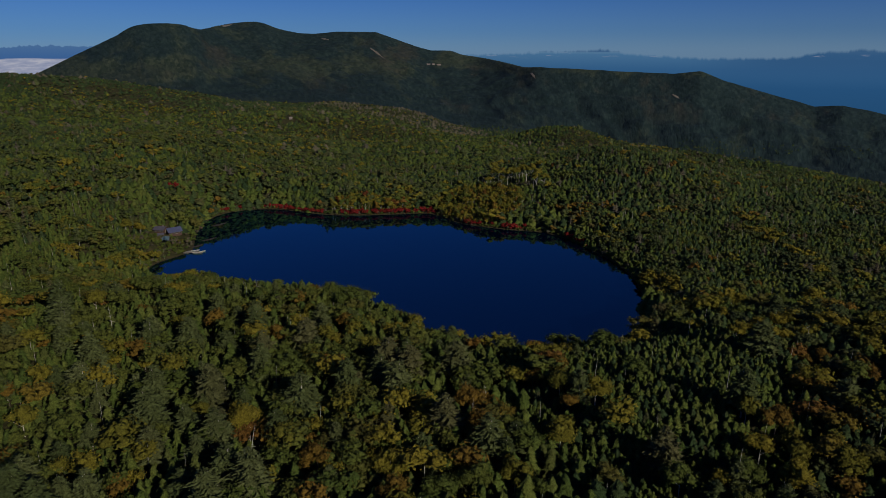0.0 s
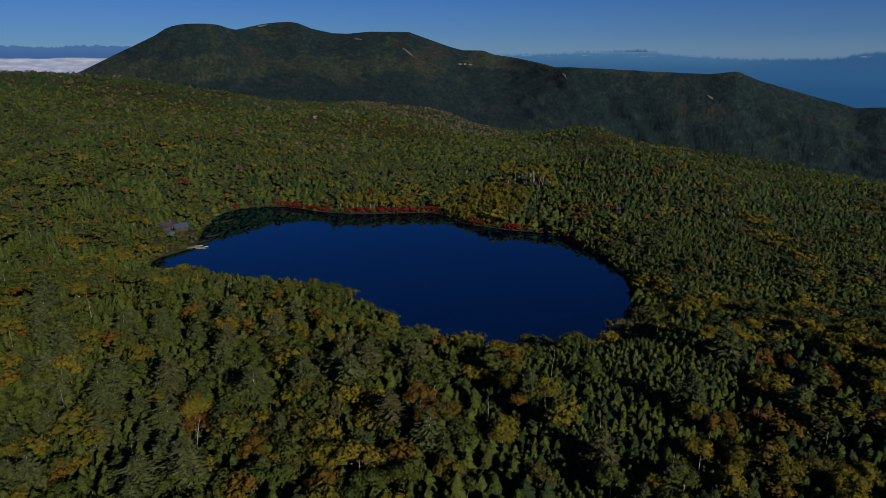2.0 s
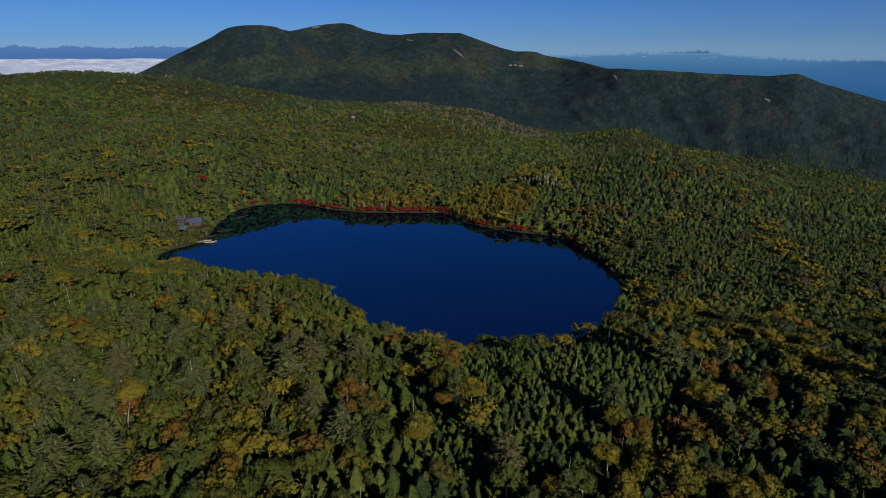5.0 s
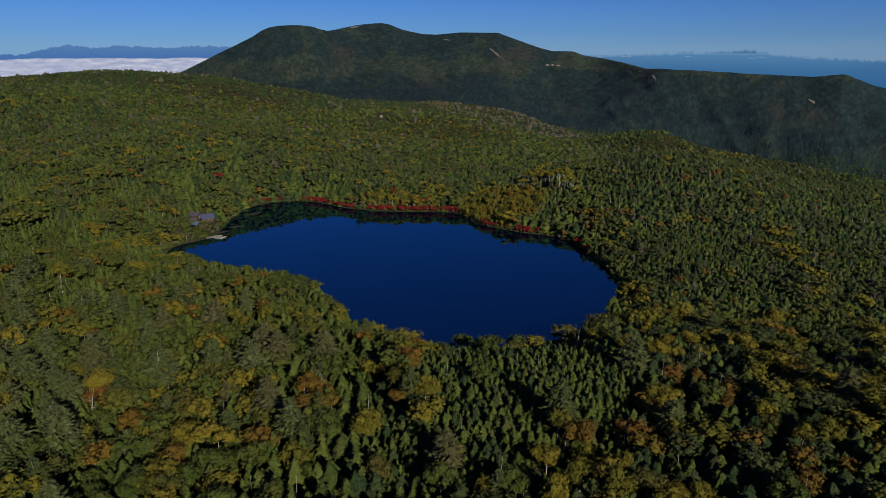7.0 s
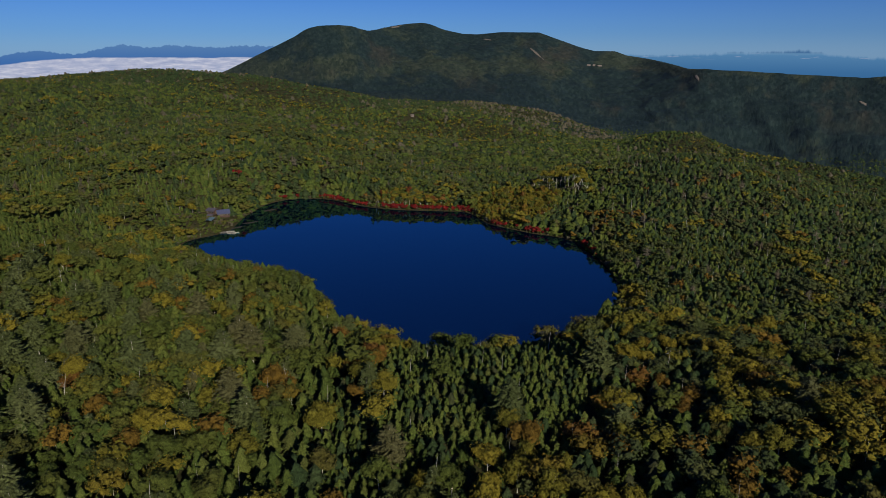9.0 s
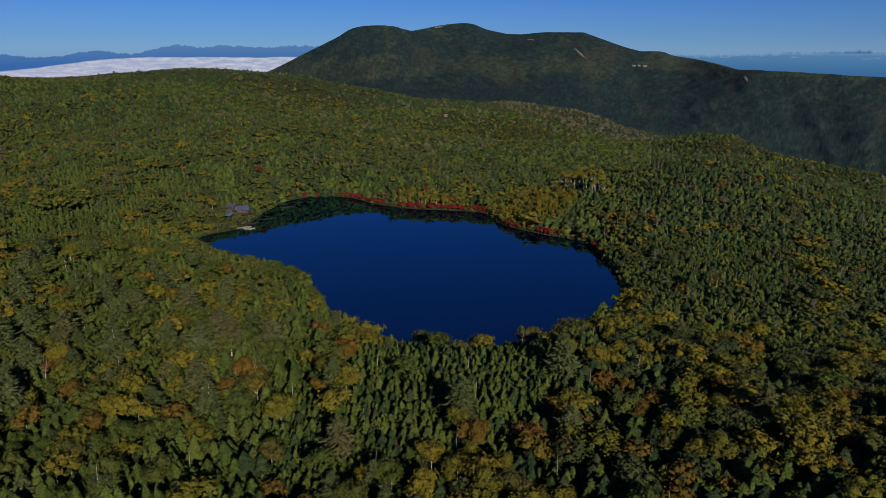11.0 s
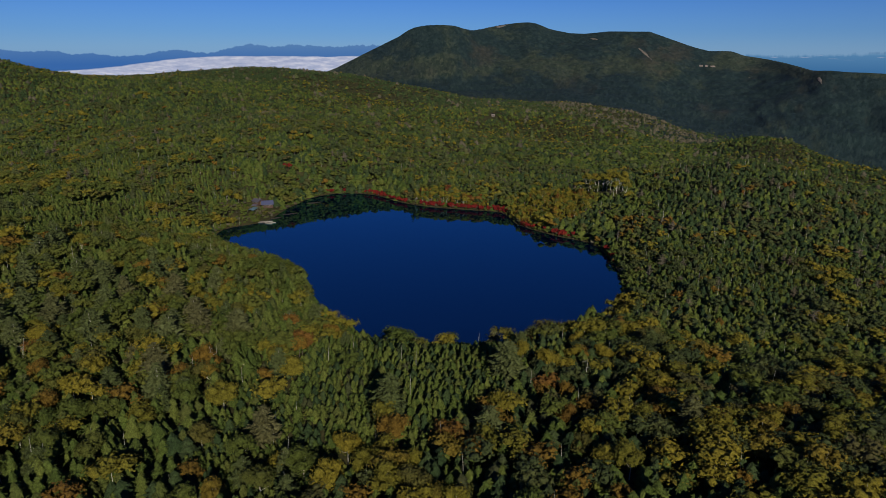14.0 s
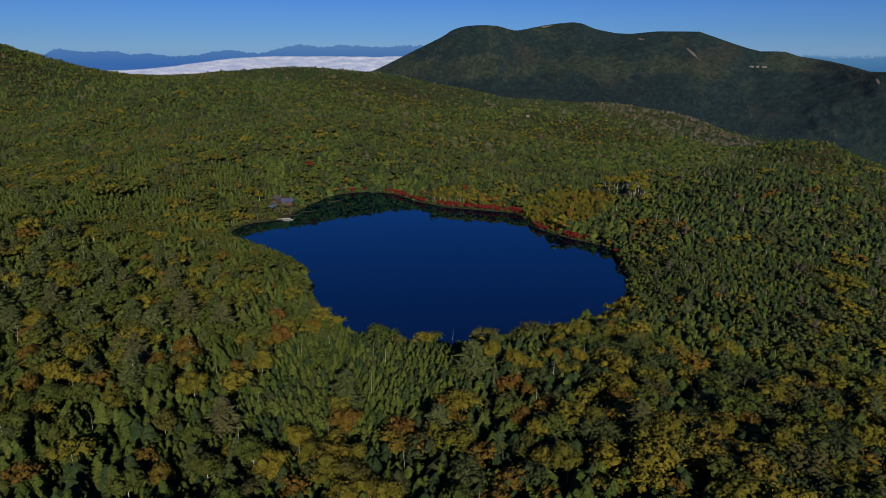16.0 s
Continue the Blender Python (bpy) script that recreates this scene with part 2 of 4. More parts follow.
def water():
    """Deep clear water: blue-black below, with the sky and the shore mirrored in it."""
    mat = bpy.data.materials.new("lake_water")
    mat.use_nodes = True
    n = Nodes(mat.node_tree)
    here = n.tree.nodes.new("ShaderNodeNewGeometry").outputs["Position"]
    ripple = bump(n, n.noise(here, 0.9, 3), 0.012, 0.05)
    deep = n.add("ShaderNodeBsdfDiffuse", Color=(0.0002, 0.0020, 0.0110))
    mirror = n.add("ShaderNodeBsdfGlossy", Color=(0.42, 0.84, 1.0), Roughness=0.02, Normal=ripple)
    both = n.add("ShaderNodeMixShader")
    n.put(both.inputs[0], n.add("ShaderNodeFresnel", IOR=2.1, Normal=ripple).outputs[0])
    n.tree.links.new(deep.outputs[0], both.inputs[1])
    n.tree.links.new(mirror.outputs[0], both.inputs[2])
    out = n.tree.nodes.new("ShaderNodeOutputMaterial")
    n.tree.links.new(both.outputs[0], out.inputs[0])
    return mat


M_WATER = water()
M_SCREE = material("bare_scree", lambda n, here: {
    "Base Color": n.ramp(n.noise(here, 0.05, 5, 0.7), [(0.3, (0.09, 0.075, 0.06)), (0.7, (0.20, 0.165, 0.135))]), "Roughness": 0.95})
# ---- plan ----
SHORE = [(-155, 325), (-158, 339), (-150, 355), (-147, 366), (-157, 402), (-161, 440), (-150, 462), (-123, 468), (-89, 453), (-60, 449), (-28, 453), (-8, 453),
         (12, 427), (41, 411), (65, 403), (80, 381), (90, 356), (96, 333), (97, 305), (91, 275), (82, 246), (66, 222), (48, 212), (26, 210),
         (10, 217), (-9, 227), (-32, 247), (-58, 262), (-87, 273), (-113, 284), (-140, 302)]
# bearing and height of the mountain's crest
CREST = [(-70, -420), (-45, -330), (-34.5, -60), (-32.5, -4), (-27, 189), (-26.4, 219), (-25.8, 238), (-25.1, 249), (-24.3, 254), (-23.3, 255), (-22.5, 251), (-21.7, 237), (-21, 226), (-20.2, 234), (-18.7, 255), (-17.4, 265), (-16.4, 270), (-15.7, 262), (-14.6, 230), (-13, 206),
         (-11.7, 203), (-9.8, 216), (-6.6, 214), (-3.2, 128), (-2, 106), (-0.3, 105), (0.6, 81), (3.1, 54), (5.5, 13), (9.1, 16), (12.9, 3), (17.9, -8), (20, 7),
         (21.8, -39), (26, -112), (28.5, -155), (30.3, -145), (33.2, -181), (50, -320)]


def smooth(a, b, v):
    s = np.clip((v - a) / (b - a), 0, 1)
    return s * s * (3 - 2 * s)


def loop_points(points, steps):
    p = np.array(points, float)
    a, b, c, d = np.roll(p, 1, 0), p, np.roll(p, -1, 0), np.roll(p, -2, 0)
    out = []
    for s in np.arange(steps) / steps:
        out.append(0.5 * (2 * b + (c - a) * s + (2 * a - 5 * b + 4 * c - d) * s * s + (3 * b - a - 3 * c + d) * s ** 3))
    return np.stack(out, 1).reshape(-1, 2)


OUTLINE = loop_points(SHORE, 4)


def off_shore(x, y):
    """Metres from the shore, negative on the water."""
    x, y = np.asarray(x, float), np.asarray(y, float)
    best, inside = np.full(x.shape, 1e9), np.zeros(x.shape, bool)
    for (ax, ay), (bx, by) in zip(OUTLINE, np.roll(OUTLINE, -1, 0)):
        ex, ey = bx - ax, by - ay
        s = np.clip(((x - ax) * ex + (y - ay) * ey) / (ex * ex + ey * ey), 0, 1)
        best = np.minimum(best, (x - ax - s * ex) ** 2 + (y - ay - s * ey) ** 2)
        inside ^= ((ay > y) != (by > y)) & (x < (bx - ax) * (y - ay) / (by - ay + 1e-12) + ax)
    return np.where(inside, -1, 1) * np.sqrt(best)


WAVES = np.random.default_rng(7).normal(size=(40, 3))


def rolling(x, y, size, octaves=4, rough=0.5):
    """Soft uneven ground, about -1 to 1."""
    total, amp, k = 0.0, 1.0, 0
    for _ in range(octaves):
        for _ in range(5):
            u, v, w = WAVES[k % 40]
            k += 1
            ang = math.atan2(u, v)
            total = total + amp * np.sin((x * math.cos(ang) + y * math.sin(ang)) * 6.283 / size * (0.8 + 0.15 * abs(w)) + 9 * w) / 3
        amp, size = amp * rough, size * 0.47
    return total


def hill(x, y, cx, cy, sx, sy, h):
    return h * np.exp(-((x - cx) / sx) ** 2 - ((y - cy) / sy) ** 2)


def near_bank(x, y):
    """Where the near southern shore is, the height of its wood's roof at the water, and how fast that roof climbs inland."""
    mask = smooth(330, 305, y) * smooth(104, 84, x) * smooth(-215, -165, x) * (y > 150)
    return mask, 6 + 11.5 * smooth(-150, -106, x) + 4.8 * np.exp(-((x + 36) / 25) ** 2) + 5 * smooth(-138, -148, x) * smooth(322, 312, y), 0.30 + 0.12 * smooth(-60, 10, x)


def ground_z(x, y):
    x, y = np.asarray(x, float), np.asarray(y, float)
    r, az = np.hypot(x - ORIGIN[0], y - ORIGIN[1]), np.degrees(np.arctan2(x - ORIGIN[0], y - ORIGIN[1]))
    d = off_shore(x, y)
    z = 5 + 18 * np.minimum(1 / (1 + np.exp((y - 228) / 22)), smooth(0, 44, d)) - 0.030 * np.maximum(r - 450, 0) * smooth(-65, -20, az)
    z = z + hill(x, y, 170, 110, 70, 90, 13) + hill(x, y, -190, 230, 90, 90, 7) + hill(x, y, -58, 238, 58, 26, 10) + 4 * smooth(1.2, 0.7, np.hypot((x - 60 - (y - 170) * 0.1) / 37, (y - 172) / 46))
    z = z + 7 * smooth(1.6, 0.5, np.hypot((x + 190) / 92, (y - 243) / 60))
    z = z + hill(x, y, -1083, 582, 184, 212, 116) + hill(x, y, -835, 1326, 388, 305, 83) + hill(x, y, -913, 881, 308, 255, 47)
    z = z + hill(x, y, 195, 1010, 95, 120, 25) + hill(x, y, -20, 1700, 200, 200, 24)
    # the lake lies in a bowl: a long rise to the north-west, a wooded knoll to the north-east
    z = z + hill(x, y, -527, 614, 105, 176, 58) + hill(x, y, -298, 572, 154, 255, 40)
    z = z + hill(x, y, 150, 540, 88, 112, 27) + hill(x, y, -110, 1010, 200, 120, -20) + hill(x, y, -272, 1160, 130, 90, 10) + hill(x, y, -175, 384, 28, 34, -14) + hill(x, y, 112, 900, 62, 120, -11)
    edge = 790 - 11.5 * (az - 8)
    z = z - 82 * smooth(0, 420, r - edge) * smooth(3, 12, az) * smooth(80, 55, az) - 80 * smooth(800, 1600, r) * smooth(-13, 2, az)
    z = z - 330 * smooth(1900, 3000, r) * smooth(-31, -36, az)
    z = z + rolling(x, y, 170, 3) * 1.3 * smooth(150, 900, r) + rolling(x + 31, y, 420, 3) * 5 * smooth(700, 1500, r)
    mask, roof, climb = near_bank(x, y)
    under = np.maximum(roof - 8, 1.0)
    z = z + mask * (np.clip(z, under + 0.22 * np.minimum(d, 30), under + 0.5 + climb * np.maximum(d, 0)) - z)
    z = np.where(d > 0, 0.7 * (1 - np.exp(-d / 3)) + z * smooth(0, 30 - 8 * smooth(330, 250, y) - 14 * mask, d), -np.minimum(-d * 0.22, 4.0) - 0.02)
    # the front summit and the dark ridge stand nearer than the main range between them
    crest = 3400 + 1250 * smooth(-22.5, -17.5, az) * smooth(7, 1, az)
    top = 112 + (np.interp(az, *np.array(CREST).T) - 112) * crest / (4200 - 600 * smooth(4, 9, az))
    foot = 2150 - 500 * smooth(2, 12, az)
    s = np.clip((r - foot) / (crest - foot), 0, 1)
    gully = 1 - np.abs(rolling(az * 55 + r * 0.13 + rolling(x, y, 700, 2) * 30, r * 0.06, 210, 2, 0.5)) * 1.1
    rise = z + (np.maximum(top, -400) - z) * (0.5 * s + 0.5 * s ** 2.0) + (gully - 0.6) * 30 * s * (1 - s) + rolling(x, y, 420, 4, 0.55) * 26 * s * (1 - s)
    z = np.where(r > foot, rise, z)
    return np.where(r > crest, top + rolling(az * 60, r * 0, 130, 3) * 1.5 - 0.06 * np.minimum(r - crest, 250) - 0.5 * np.maximum(r - crest - 250, 0), z)


# ---- building helpers ----
def mesh_from(name, verts, faces, mat, tone=None):
    """A mesh from arrays of corners and of triangles or quads; tone is one number a corner, alike over each tree."""
    verts, faces = np.asarray(verts, np.float32), np.asarray(faces, np.int32)
    me = bpy.data.meshes.new(name)
    me.vertices.add(len(verts))
    me.vertices.foreach_set("co", verts.ravel())
    me.loops.add(faces.size)
    me.loops.foreach_set("vertex_index", faces.ravel())
    me.polygons.add(len(faces))
    me.polygons.foreach_set("loop_start", np.arange(len(faces), dtype=np.int32) * faces.shape[1])
    me.polygons.foreach_set("use_smooth", np.ones(len(faces), bool))
    me.update(calc_edges=True)
    if tone is not None:
        me.attributes.new("tone", "FLOAT", "POINT").data.foreach_set("value", np.asarray(tone, np.float32))
    me.materials.append(mat)
    return me


def part(name, shape, mat, parent, label=""):
    """One mesh object under a thing: shape is a bmesh, a mesh or a pair of arrays."""
    if isinstance(shape, bmesh.types.BMesh):
        me = bpy.data.meshes.new(name)
        shape.to_mesh(me)
        shape.free()
        me.materials.append(mat)
    else:
        me = shape if isinstance(shape, bpy.types.Mesh) else mesh_from(name, *shape, mat)
    ob = new(name, me)
    ob.parent = parent
    return tagged(ob, label=label)


# ---- ground and lake ----
def build_ground():
    view = np.arange(-66, 42, 0.27)
    az = np.radians(np.concatenate([view, np.arange(42, 294, 7.0)]))
    rings = np.concatenate([np.array([0.02]), np.arange(6, 470, 6.5), np.geomspace(470, 3340, 135), np.arange(3360, 3460, 13), np.arange(3470, 4600, 30), np.arange(4610, 4690, 13), np.array([4720, 4780, 4880, 4960])])
    rr, aa = np.meshgrid(rings, az, indexing="ij")
    x, y = ORIGIN[0] + rr * np.sin(aa), ORIGIN[1] + rr * np.cos(aa)
    verts = np.stack([x, y, ground_z(x, y)], -1).reshape(-1, 3)
    rows, cols = rr.shape
    i, j = np.meshgrid(np.arange(rows - 1), np.arange(cols), indexing="ij")
    a, b = i * cols + j, i * cols + (j + 1) % cols
    quads = np.stack([a, a + cols, b + cols, b], -1).reshape(-1, 4)
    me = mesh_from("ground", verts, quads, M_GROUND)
    tagged(new("ground", me), "dark forest ground rising to a wooded mountain range", "ground", kind="structure")


def build_lake():
    ring = np.array(OUTLINE)
    out = ring + (ring - ring.mean(0)) / np.linalg.norm(ring - ring.mean(0), axis=1)[:, None] * 2.5
    bm = bmesh.new()
    bm.faces.new([bm.verts.new((x, y, 0.0)) for x, y in out])
    bmesh.ops.triangulate(bm, faces=bm.faces[:])
    bmesh.ops.recalc_face_normals(bm, faces=bm.faces[:])
    if sum(f.normal.z for f in bm.faces) < 0:
        bmesh.ops.reverse_faces(bm, faces=bm.faces[:])
    me = bpy.data.meshes.new("lake_water")
    bm.to_mesh(me)
    bm.free()
    me.materials.append(M_WATER)
    tagged(new("water", me), "still dark blue mountain lake mirroring the sky", "lake", kind="structure")


build_ground()
build_lake()
# ---- tree shapes, one metre tall, as arrays ----
def gather(shapes):
    verts, faces, at = [], [], 0
    for v, f in shapes:
        verts.append(v)
        faces.append(np.asarray(f) + at)
        at += len(v)
    return np.concatenate(verts), np.concatenate(faces)


def bough(rng, z, length, angle, droop, width, fingers):
    """A flat spray of needles that leaves the trunk and hangs at its tip."""
    c, s = math.cos(angle), math.sin(angle)

    def at(u, side, low=0.0):
        reach = u * length
        up = z + 0.06 * reach * (1 - u) - droop * u * (0.35 + 0.65 * u) * length - low
        return (c * reach - s * side, s * reach + c * side, up)

    verts, faces = [], []
    w = width * length
    spray = [(0.03, 1.0, 0.0, 0.60)]
    for k in range(fingers):
        u = 0.18 + 0.62 * (k + rng.random() * 0.6) / fingers
        spray.append((u, min(u + 0.34, 1.02), (1 if k % 2 else -1) * w * rng.uniform(0.9, 1.5), 0.30))
    for u0, u1, side, fat in spray:
        m = (u0 + u1) / 2
        n = len(verts)
        verts += [at(u0, side * 0.1), at(m, side * 0.5 + w * fat * 0.55, 0.30 * w), at(u1, side), at(m, side * 0.5 - w * fat * 0.55, 0.30 * w)]
        faces += [(n, n + 1, n + 2), (n, n + 2, n + 3)]
    return np.array(verts), np.array(faces)


def conifer(rng, levels, around, radius, low, fingers, power=1.0, droop=0.35, ragged=0.3, broad=0.42):
    """Whorls of drooping boughs up a trunk, shorter towards the tip."""
    shapes = []
    for k in range(levels):
        s = (k + 0.5 * rng.random()) / levels
        z = low + (0.985 - low) * s
        reach = radius * ((1 - s) ** power * (0.93 - 0.07) + 0.07)
        turn = rng.random() * 6.28
        for j in range(around):
            length = reach * rng.uniform(1 - ragged, 1 + ragged * 0.6)
            shapes.append(bough(rng, z + rng.uniform(-0.4, 0.4) / levels, length, turn + 6.283 * (j + rng.uniform(-0.3, 0.3)) / around,
                                droop * rng.uniform(0.5, 1.3), broad * rng.uniform(0.8, 1.2), fingers))
    top = np.array([(0.012, 0, 0.93), (-0.006, 0.01, 0.93), (-0.006, -0.01, 0.93), (0, 0, 1.0)])
    shapes.append((top, np.array([(0, 1, 3), (1, 2, 3), (2, 0, 3)])))
    return gather(shapes)


GOLD = (1 + 5 ** 0.5) / 2
ICO_V = np.array([(-1, GOLD, 0), (1, GOLD, 0), (-1, -GOLD, 0), (1, -GOLD, 0), (0, -1, GOLD), (0, 1, GOLD), (0, -1, -GOLD), (0, 1, -GOLD), (GOLD, 0, -1), (GOLD, 0, 1), (-GOLD, 0, -1), (-GOLD, 0, 1)]) / 1.902
ICO_F = np.array([(0, 11, 5), (0, 5, 1), (0, 1, 7), (0, 7, 10), (0, 10, 11), (1, 5, 9), (5, 11, 4), (11, 10, 2), (10, 7, 6), (7, 1, 8), (3, 9, 4), (3, 4, 2), (3, 2, 6), (3, 6, 8), (3, 8, 9), (4, 9, 5), (2, 4, 11), (6, 2, 10), (8, 6, 7), (9, 8, 1)])


OCT = (np.array([(1, 0, 0), (-1, 0, 0), (0, 1, 0), (0, -1, 0), (0, 0, 1), (0, 0, -1.0)]) * 0.84, np.array([(0, 2, 4), (2, 1, 4), (1, 3, 4), (3, 0, 4), (2, 0, 5), (1, 2, 5), (3, 1, 5), (0, 3, 5)]))


def leafy(rng, lobes, clumps, spread, low, size, ball=None):
    """A broad crown: uneven lobes, each a lumpy mass fringed with small tilted leaf clumps."""
    shapes, verts = [], []
    for k in range(lobes):
        turn, out = rng.random() * 6.283, spread * math.sqrt(rng.random()) * 0.62
        mid = np.array([out * math.cos(turn), out * math.sin(turn), low + (0.80 - low) * (0.40 + 0.60 * rng.random()) - out * 0.42 + 0.1])
        rad = spread * rng.uniform(0.30, 0.48)
        if ball is not None:
            v, f = ball
            shapes.append((mid + v * rad * rng.uniform(0.72, 1.12, (len(v), 1)) * (1, 1, 0.78), f))
        for _ in range(clumps):
            d = rng.normal(size=3)
            d[2] = abs(d[2]) * 0.9 - 0.25
            d /= np.linalg.norm(d)
            p = mid + d * rad * rng.uniform(0.86, 1.10) * (1, 1, 0.8)
            n = d + rng.normal(size=3) * 0.28
            n /= np.linalg.norm(n)
            u = np.cross(n, rng.normal(size=3))
            u /= np.linalg.norm(u)
            v = np.cross(n, u)
            s = size * rng.uniform(0.6, 1.35)
            verts += [p + u * s, p - u * s * 0.6 + v * s * 0.9, p - u * s * 0.5 - v * s]
    shapes.append((np.array(verts), np.arange(len(verts)).reshape(-1, 3)))
    return gather(shapes)


def limb(a, b, ra, rb, sides=5):
    """A tapered round piece from a to b."""
    a, b = np.array(a, float), np.array(b, float)
    d = (b - a) / np.linalg.norm(b - a)
    u = np.cross(d, (0.31, 0.77, 0.12) if abs(d[2]) > 0.6 else (0, 0, 1.0))
    u /= np.linalg.norm(u)
    v = np.cross(d, u)
    ang = np.arange(sides) * 6.283 / sides
    ring = np.cos(ang)[:, None] * u + np.sin(ang)[:, None] * v
    verts = np.concatenate([a + ring * ra, b + ring * rb])
    k = np.arange(sides)
    n = (k + 1) % sides
    return verts, np.concatenate([np.stack([k, n, n + sides], 1), np.stack([k, n + sides, k + sides], 1)])


def stem(rng, top=0.93, thick=0.018, sides=5):
    """A tapered, slightly bent trunk."""
    ang = np.arange(sides) * 6.283 / sides
    lean, rings = rng.normal(size=2) * 0.014, []
    for z, r in ((-0.06, 1.15), (0.04, 0.9), (0.45, 0.68), (0.75, 0.4), (1.0, 0.12)):
        rings.append(np.stack([lean[0] * z * z * 3 + np.cos(ang) * thick * r, lean[1] * z * z * 3 + np.sin(ang) * thick * r, np.full(sides, z * top)], 1))
    faces, k = [], np.arange(sides)
    n = (k + 1) % sides
    for j in range(len(rings) - 1):
        faces += [np.stack([k + j * sides, n + j * sides, n + (j + 1) * sides], 1), np.stack([k + j * sides, n + (j + 1) * sides, k + (j + 1) * sides], 1)]
    return np.concatenate(rings), np.concatenate(faces)


def tiers(rng, count, sides, radius, low, power=0.9, ragged=0.3, top=1.0):
    """Ragged skirts of needles, one above the other."""
    shapes = []
    for k in range(count):
        s = k / count
        z = low + (top - low) * s
        high = min(z + (top - low) * 1.75 / count, top)
        a = (np.arange(sides) + rng.uniform(-0.25, 0.25, sides)) * 6.283 / sides + rng.random() * 6
        r = radius * ((1 - s) ** power * 0.9 + 0.1) * rng.uniform(1 - ragged, 1 + ragged, sides) * np.where(np.arange(sides) % 2, 0.62, 1.25)
        ring = np.stack([r * np.cos(a), r * np.sin(a), z + rng.uniform(-0.4, 0.4, sides) * (top - low) / count * 0.5], 1)
        j = np.arange(sides)
        shapes.append((np.concatenate([ring, [(rng.normal() * 0.01, rng.normal() * 0.01, high)]]), np.stack([j, (j + 1) % sides, np.full(sides, sides)], 1)))
    return gather(shapes)


def tufted(rng, count, radius, low, power, size):
    """Loose tufts of needles scattered over a cone, each tilted its own way."""
    verts = []
    for _ in range(count):
        s = rng.random() ** 1.25
        a, r = rng.random() * 6.283, radius * ((1 - s) ** power * 0.92 + 0.06) * rng.uniform(0.75, 1.2)
        p = np.array([r * math.cos(a), r * math.sin(a), low + (0.97 - low) * s])
        n = np.array([math.cos(a), math.sin(a), 0.75]) + rng.normal(size=3) * 0.45
        n /= np.linalg.norm(n)
        u = np.cross(n, rng.normal(size=3))
        u /= np.linalg.norm(u)
        v = np.cross(n, u)
        k = size * rng.uniform(0.6, 1.4)
        verts += [p + u * k, p - u * k * 0.6 + v * k * 0.9, p - u * k * 0.5 - v * k]
    return np.array(verts), np.arange(len(verts)).reshape(-1, 3)


# crown shapes of each kind, for near, middle and far trees
RNG = np.random.default_rng(20)


def fir(rng, skirts, sides, levels, around, radius=0.29, fingers=0, broad=0.7):
    """A plump cone: ragged skirts of needles with short boughs standing out of them."""
    shapes = [tiers(rng, skirts, sides, radius * 0.88, 0.04, 0.70, 0.30, 1.0)]
    if levels:
        shapes.append(conifer(rng, levels, around, radius * 1.22, 0.10, fingers, 0.66, 0.36, 0.35, broad))
    return gather(shapes)


def hemlock(rng, levels, around, fingers, broad=0.75, tufts=0):
    """A broad old crown: flat layered fans of boughs, wide to near the top."""
    shapes = [conifer(rng, levels, around, 0.29, 0.30, fingers, 0.55, 0.16, 0.45, broad), tiers(rng, 2, 5, 0.09, 0.28, 0.7, 0.35, 0.94)]
    return gather(shapes + ([tufted(rng, tufts, 0.25, 0.34, 0.6, 0.04)] if tufts else []))


SMALL, WIDE = (OCT[0] * 0.88, OCT[1]), (OCT[0] * 1.15, OCT[1])
SHAPES = {
    "fir": ([fir(RNG, 4, 9, 5, 5) for _ in range(10)], [fir(RNG, 4, 7, 3, 5) for _ in range(8)], [fir(RNG, 3, 7, 1, 5, 0.31) for _ in range(8)]),
    "hemlock": ([hemlock(RNG, 8, 6, 2, 0.60, 10) for _ in range(8)], [hemlock(RNG, 6, 6, 1, 0.62) for _ in range(6)], [hemlock(RNG, 4, 5, 0, 1.2) for _ in range(6)]),
    "birch": ([leafy(RNG, 11, 22, 0.46, 0.34, 0.034, SMALL) for _ in range(8)], [leafy(RNG, 7, 6, 0.46, 0.34, 0.06, OCT) for _ in range(8)],
              [leafy(RNG, 6, 2, 0.46, 0.32, 0.09, WIDE) for _ in range(8)]),
    "bush": ([leafy(RNG, 5, 16, 0.55, 0.10, 0.09, (ICO_V * 0.85, ICO_F)) for _ in range(3)], [leafy(RNG, 4, 7, 0.5, 0.15, 0.18) for _ in range(3)], []),
}
FAR_CONES = [[gather([tiers(RNG, 2, 6, 0.30, 0.08, 0.6, 0.4), tufted(RNG, 7, 0.32, 0.15, 0.6, 0.12)]) for _ in range(6)], [gather([tiers(RNG, 2, 5, 0.30, 0.10)]) for _ in range(5)]]
FAR_DOMES = [[leafy(RNG, 3, 2, 0.44, 0.30, 0.13, WIDE) for _ in range(6)], [leafy(RNG, 2, 1, 0.42, 0.36, 0.2, OCT) for _ in range(5)]]


def spread(rng, step, keep):
    """Jittered places over the plan, kept where keep(x, y) holds."""
    def places(x0, x1, y0, y1):
        gx, gy = np.meshgrid(np.arange(x0, x1, step), np.arange(y0, y1, step))
        x = gx + rng.uniform(-0.48, 0.48, gx.shape) * step
        y = gy + rng.uniform(-0.48, 0.48, gx.shape) * step
        x, y = x.ravel(), y.ravel()
        ok = keep(x, y)
        return x[ok], y[ok]
    return places


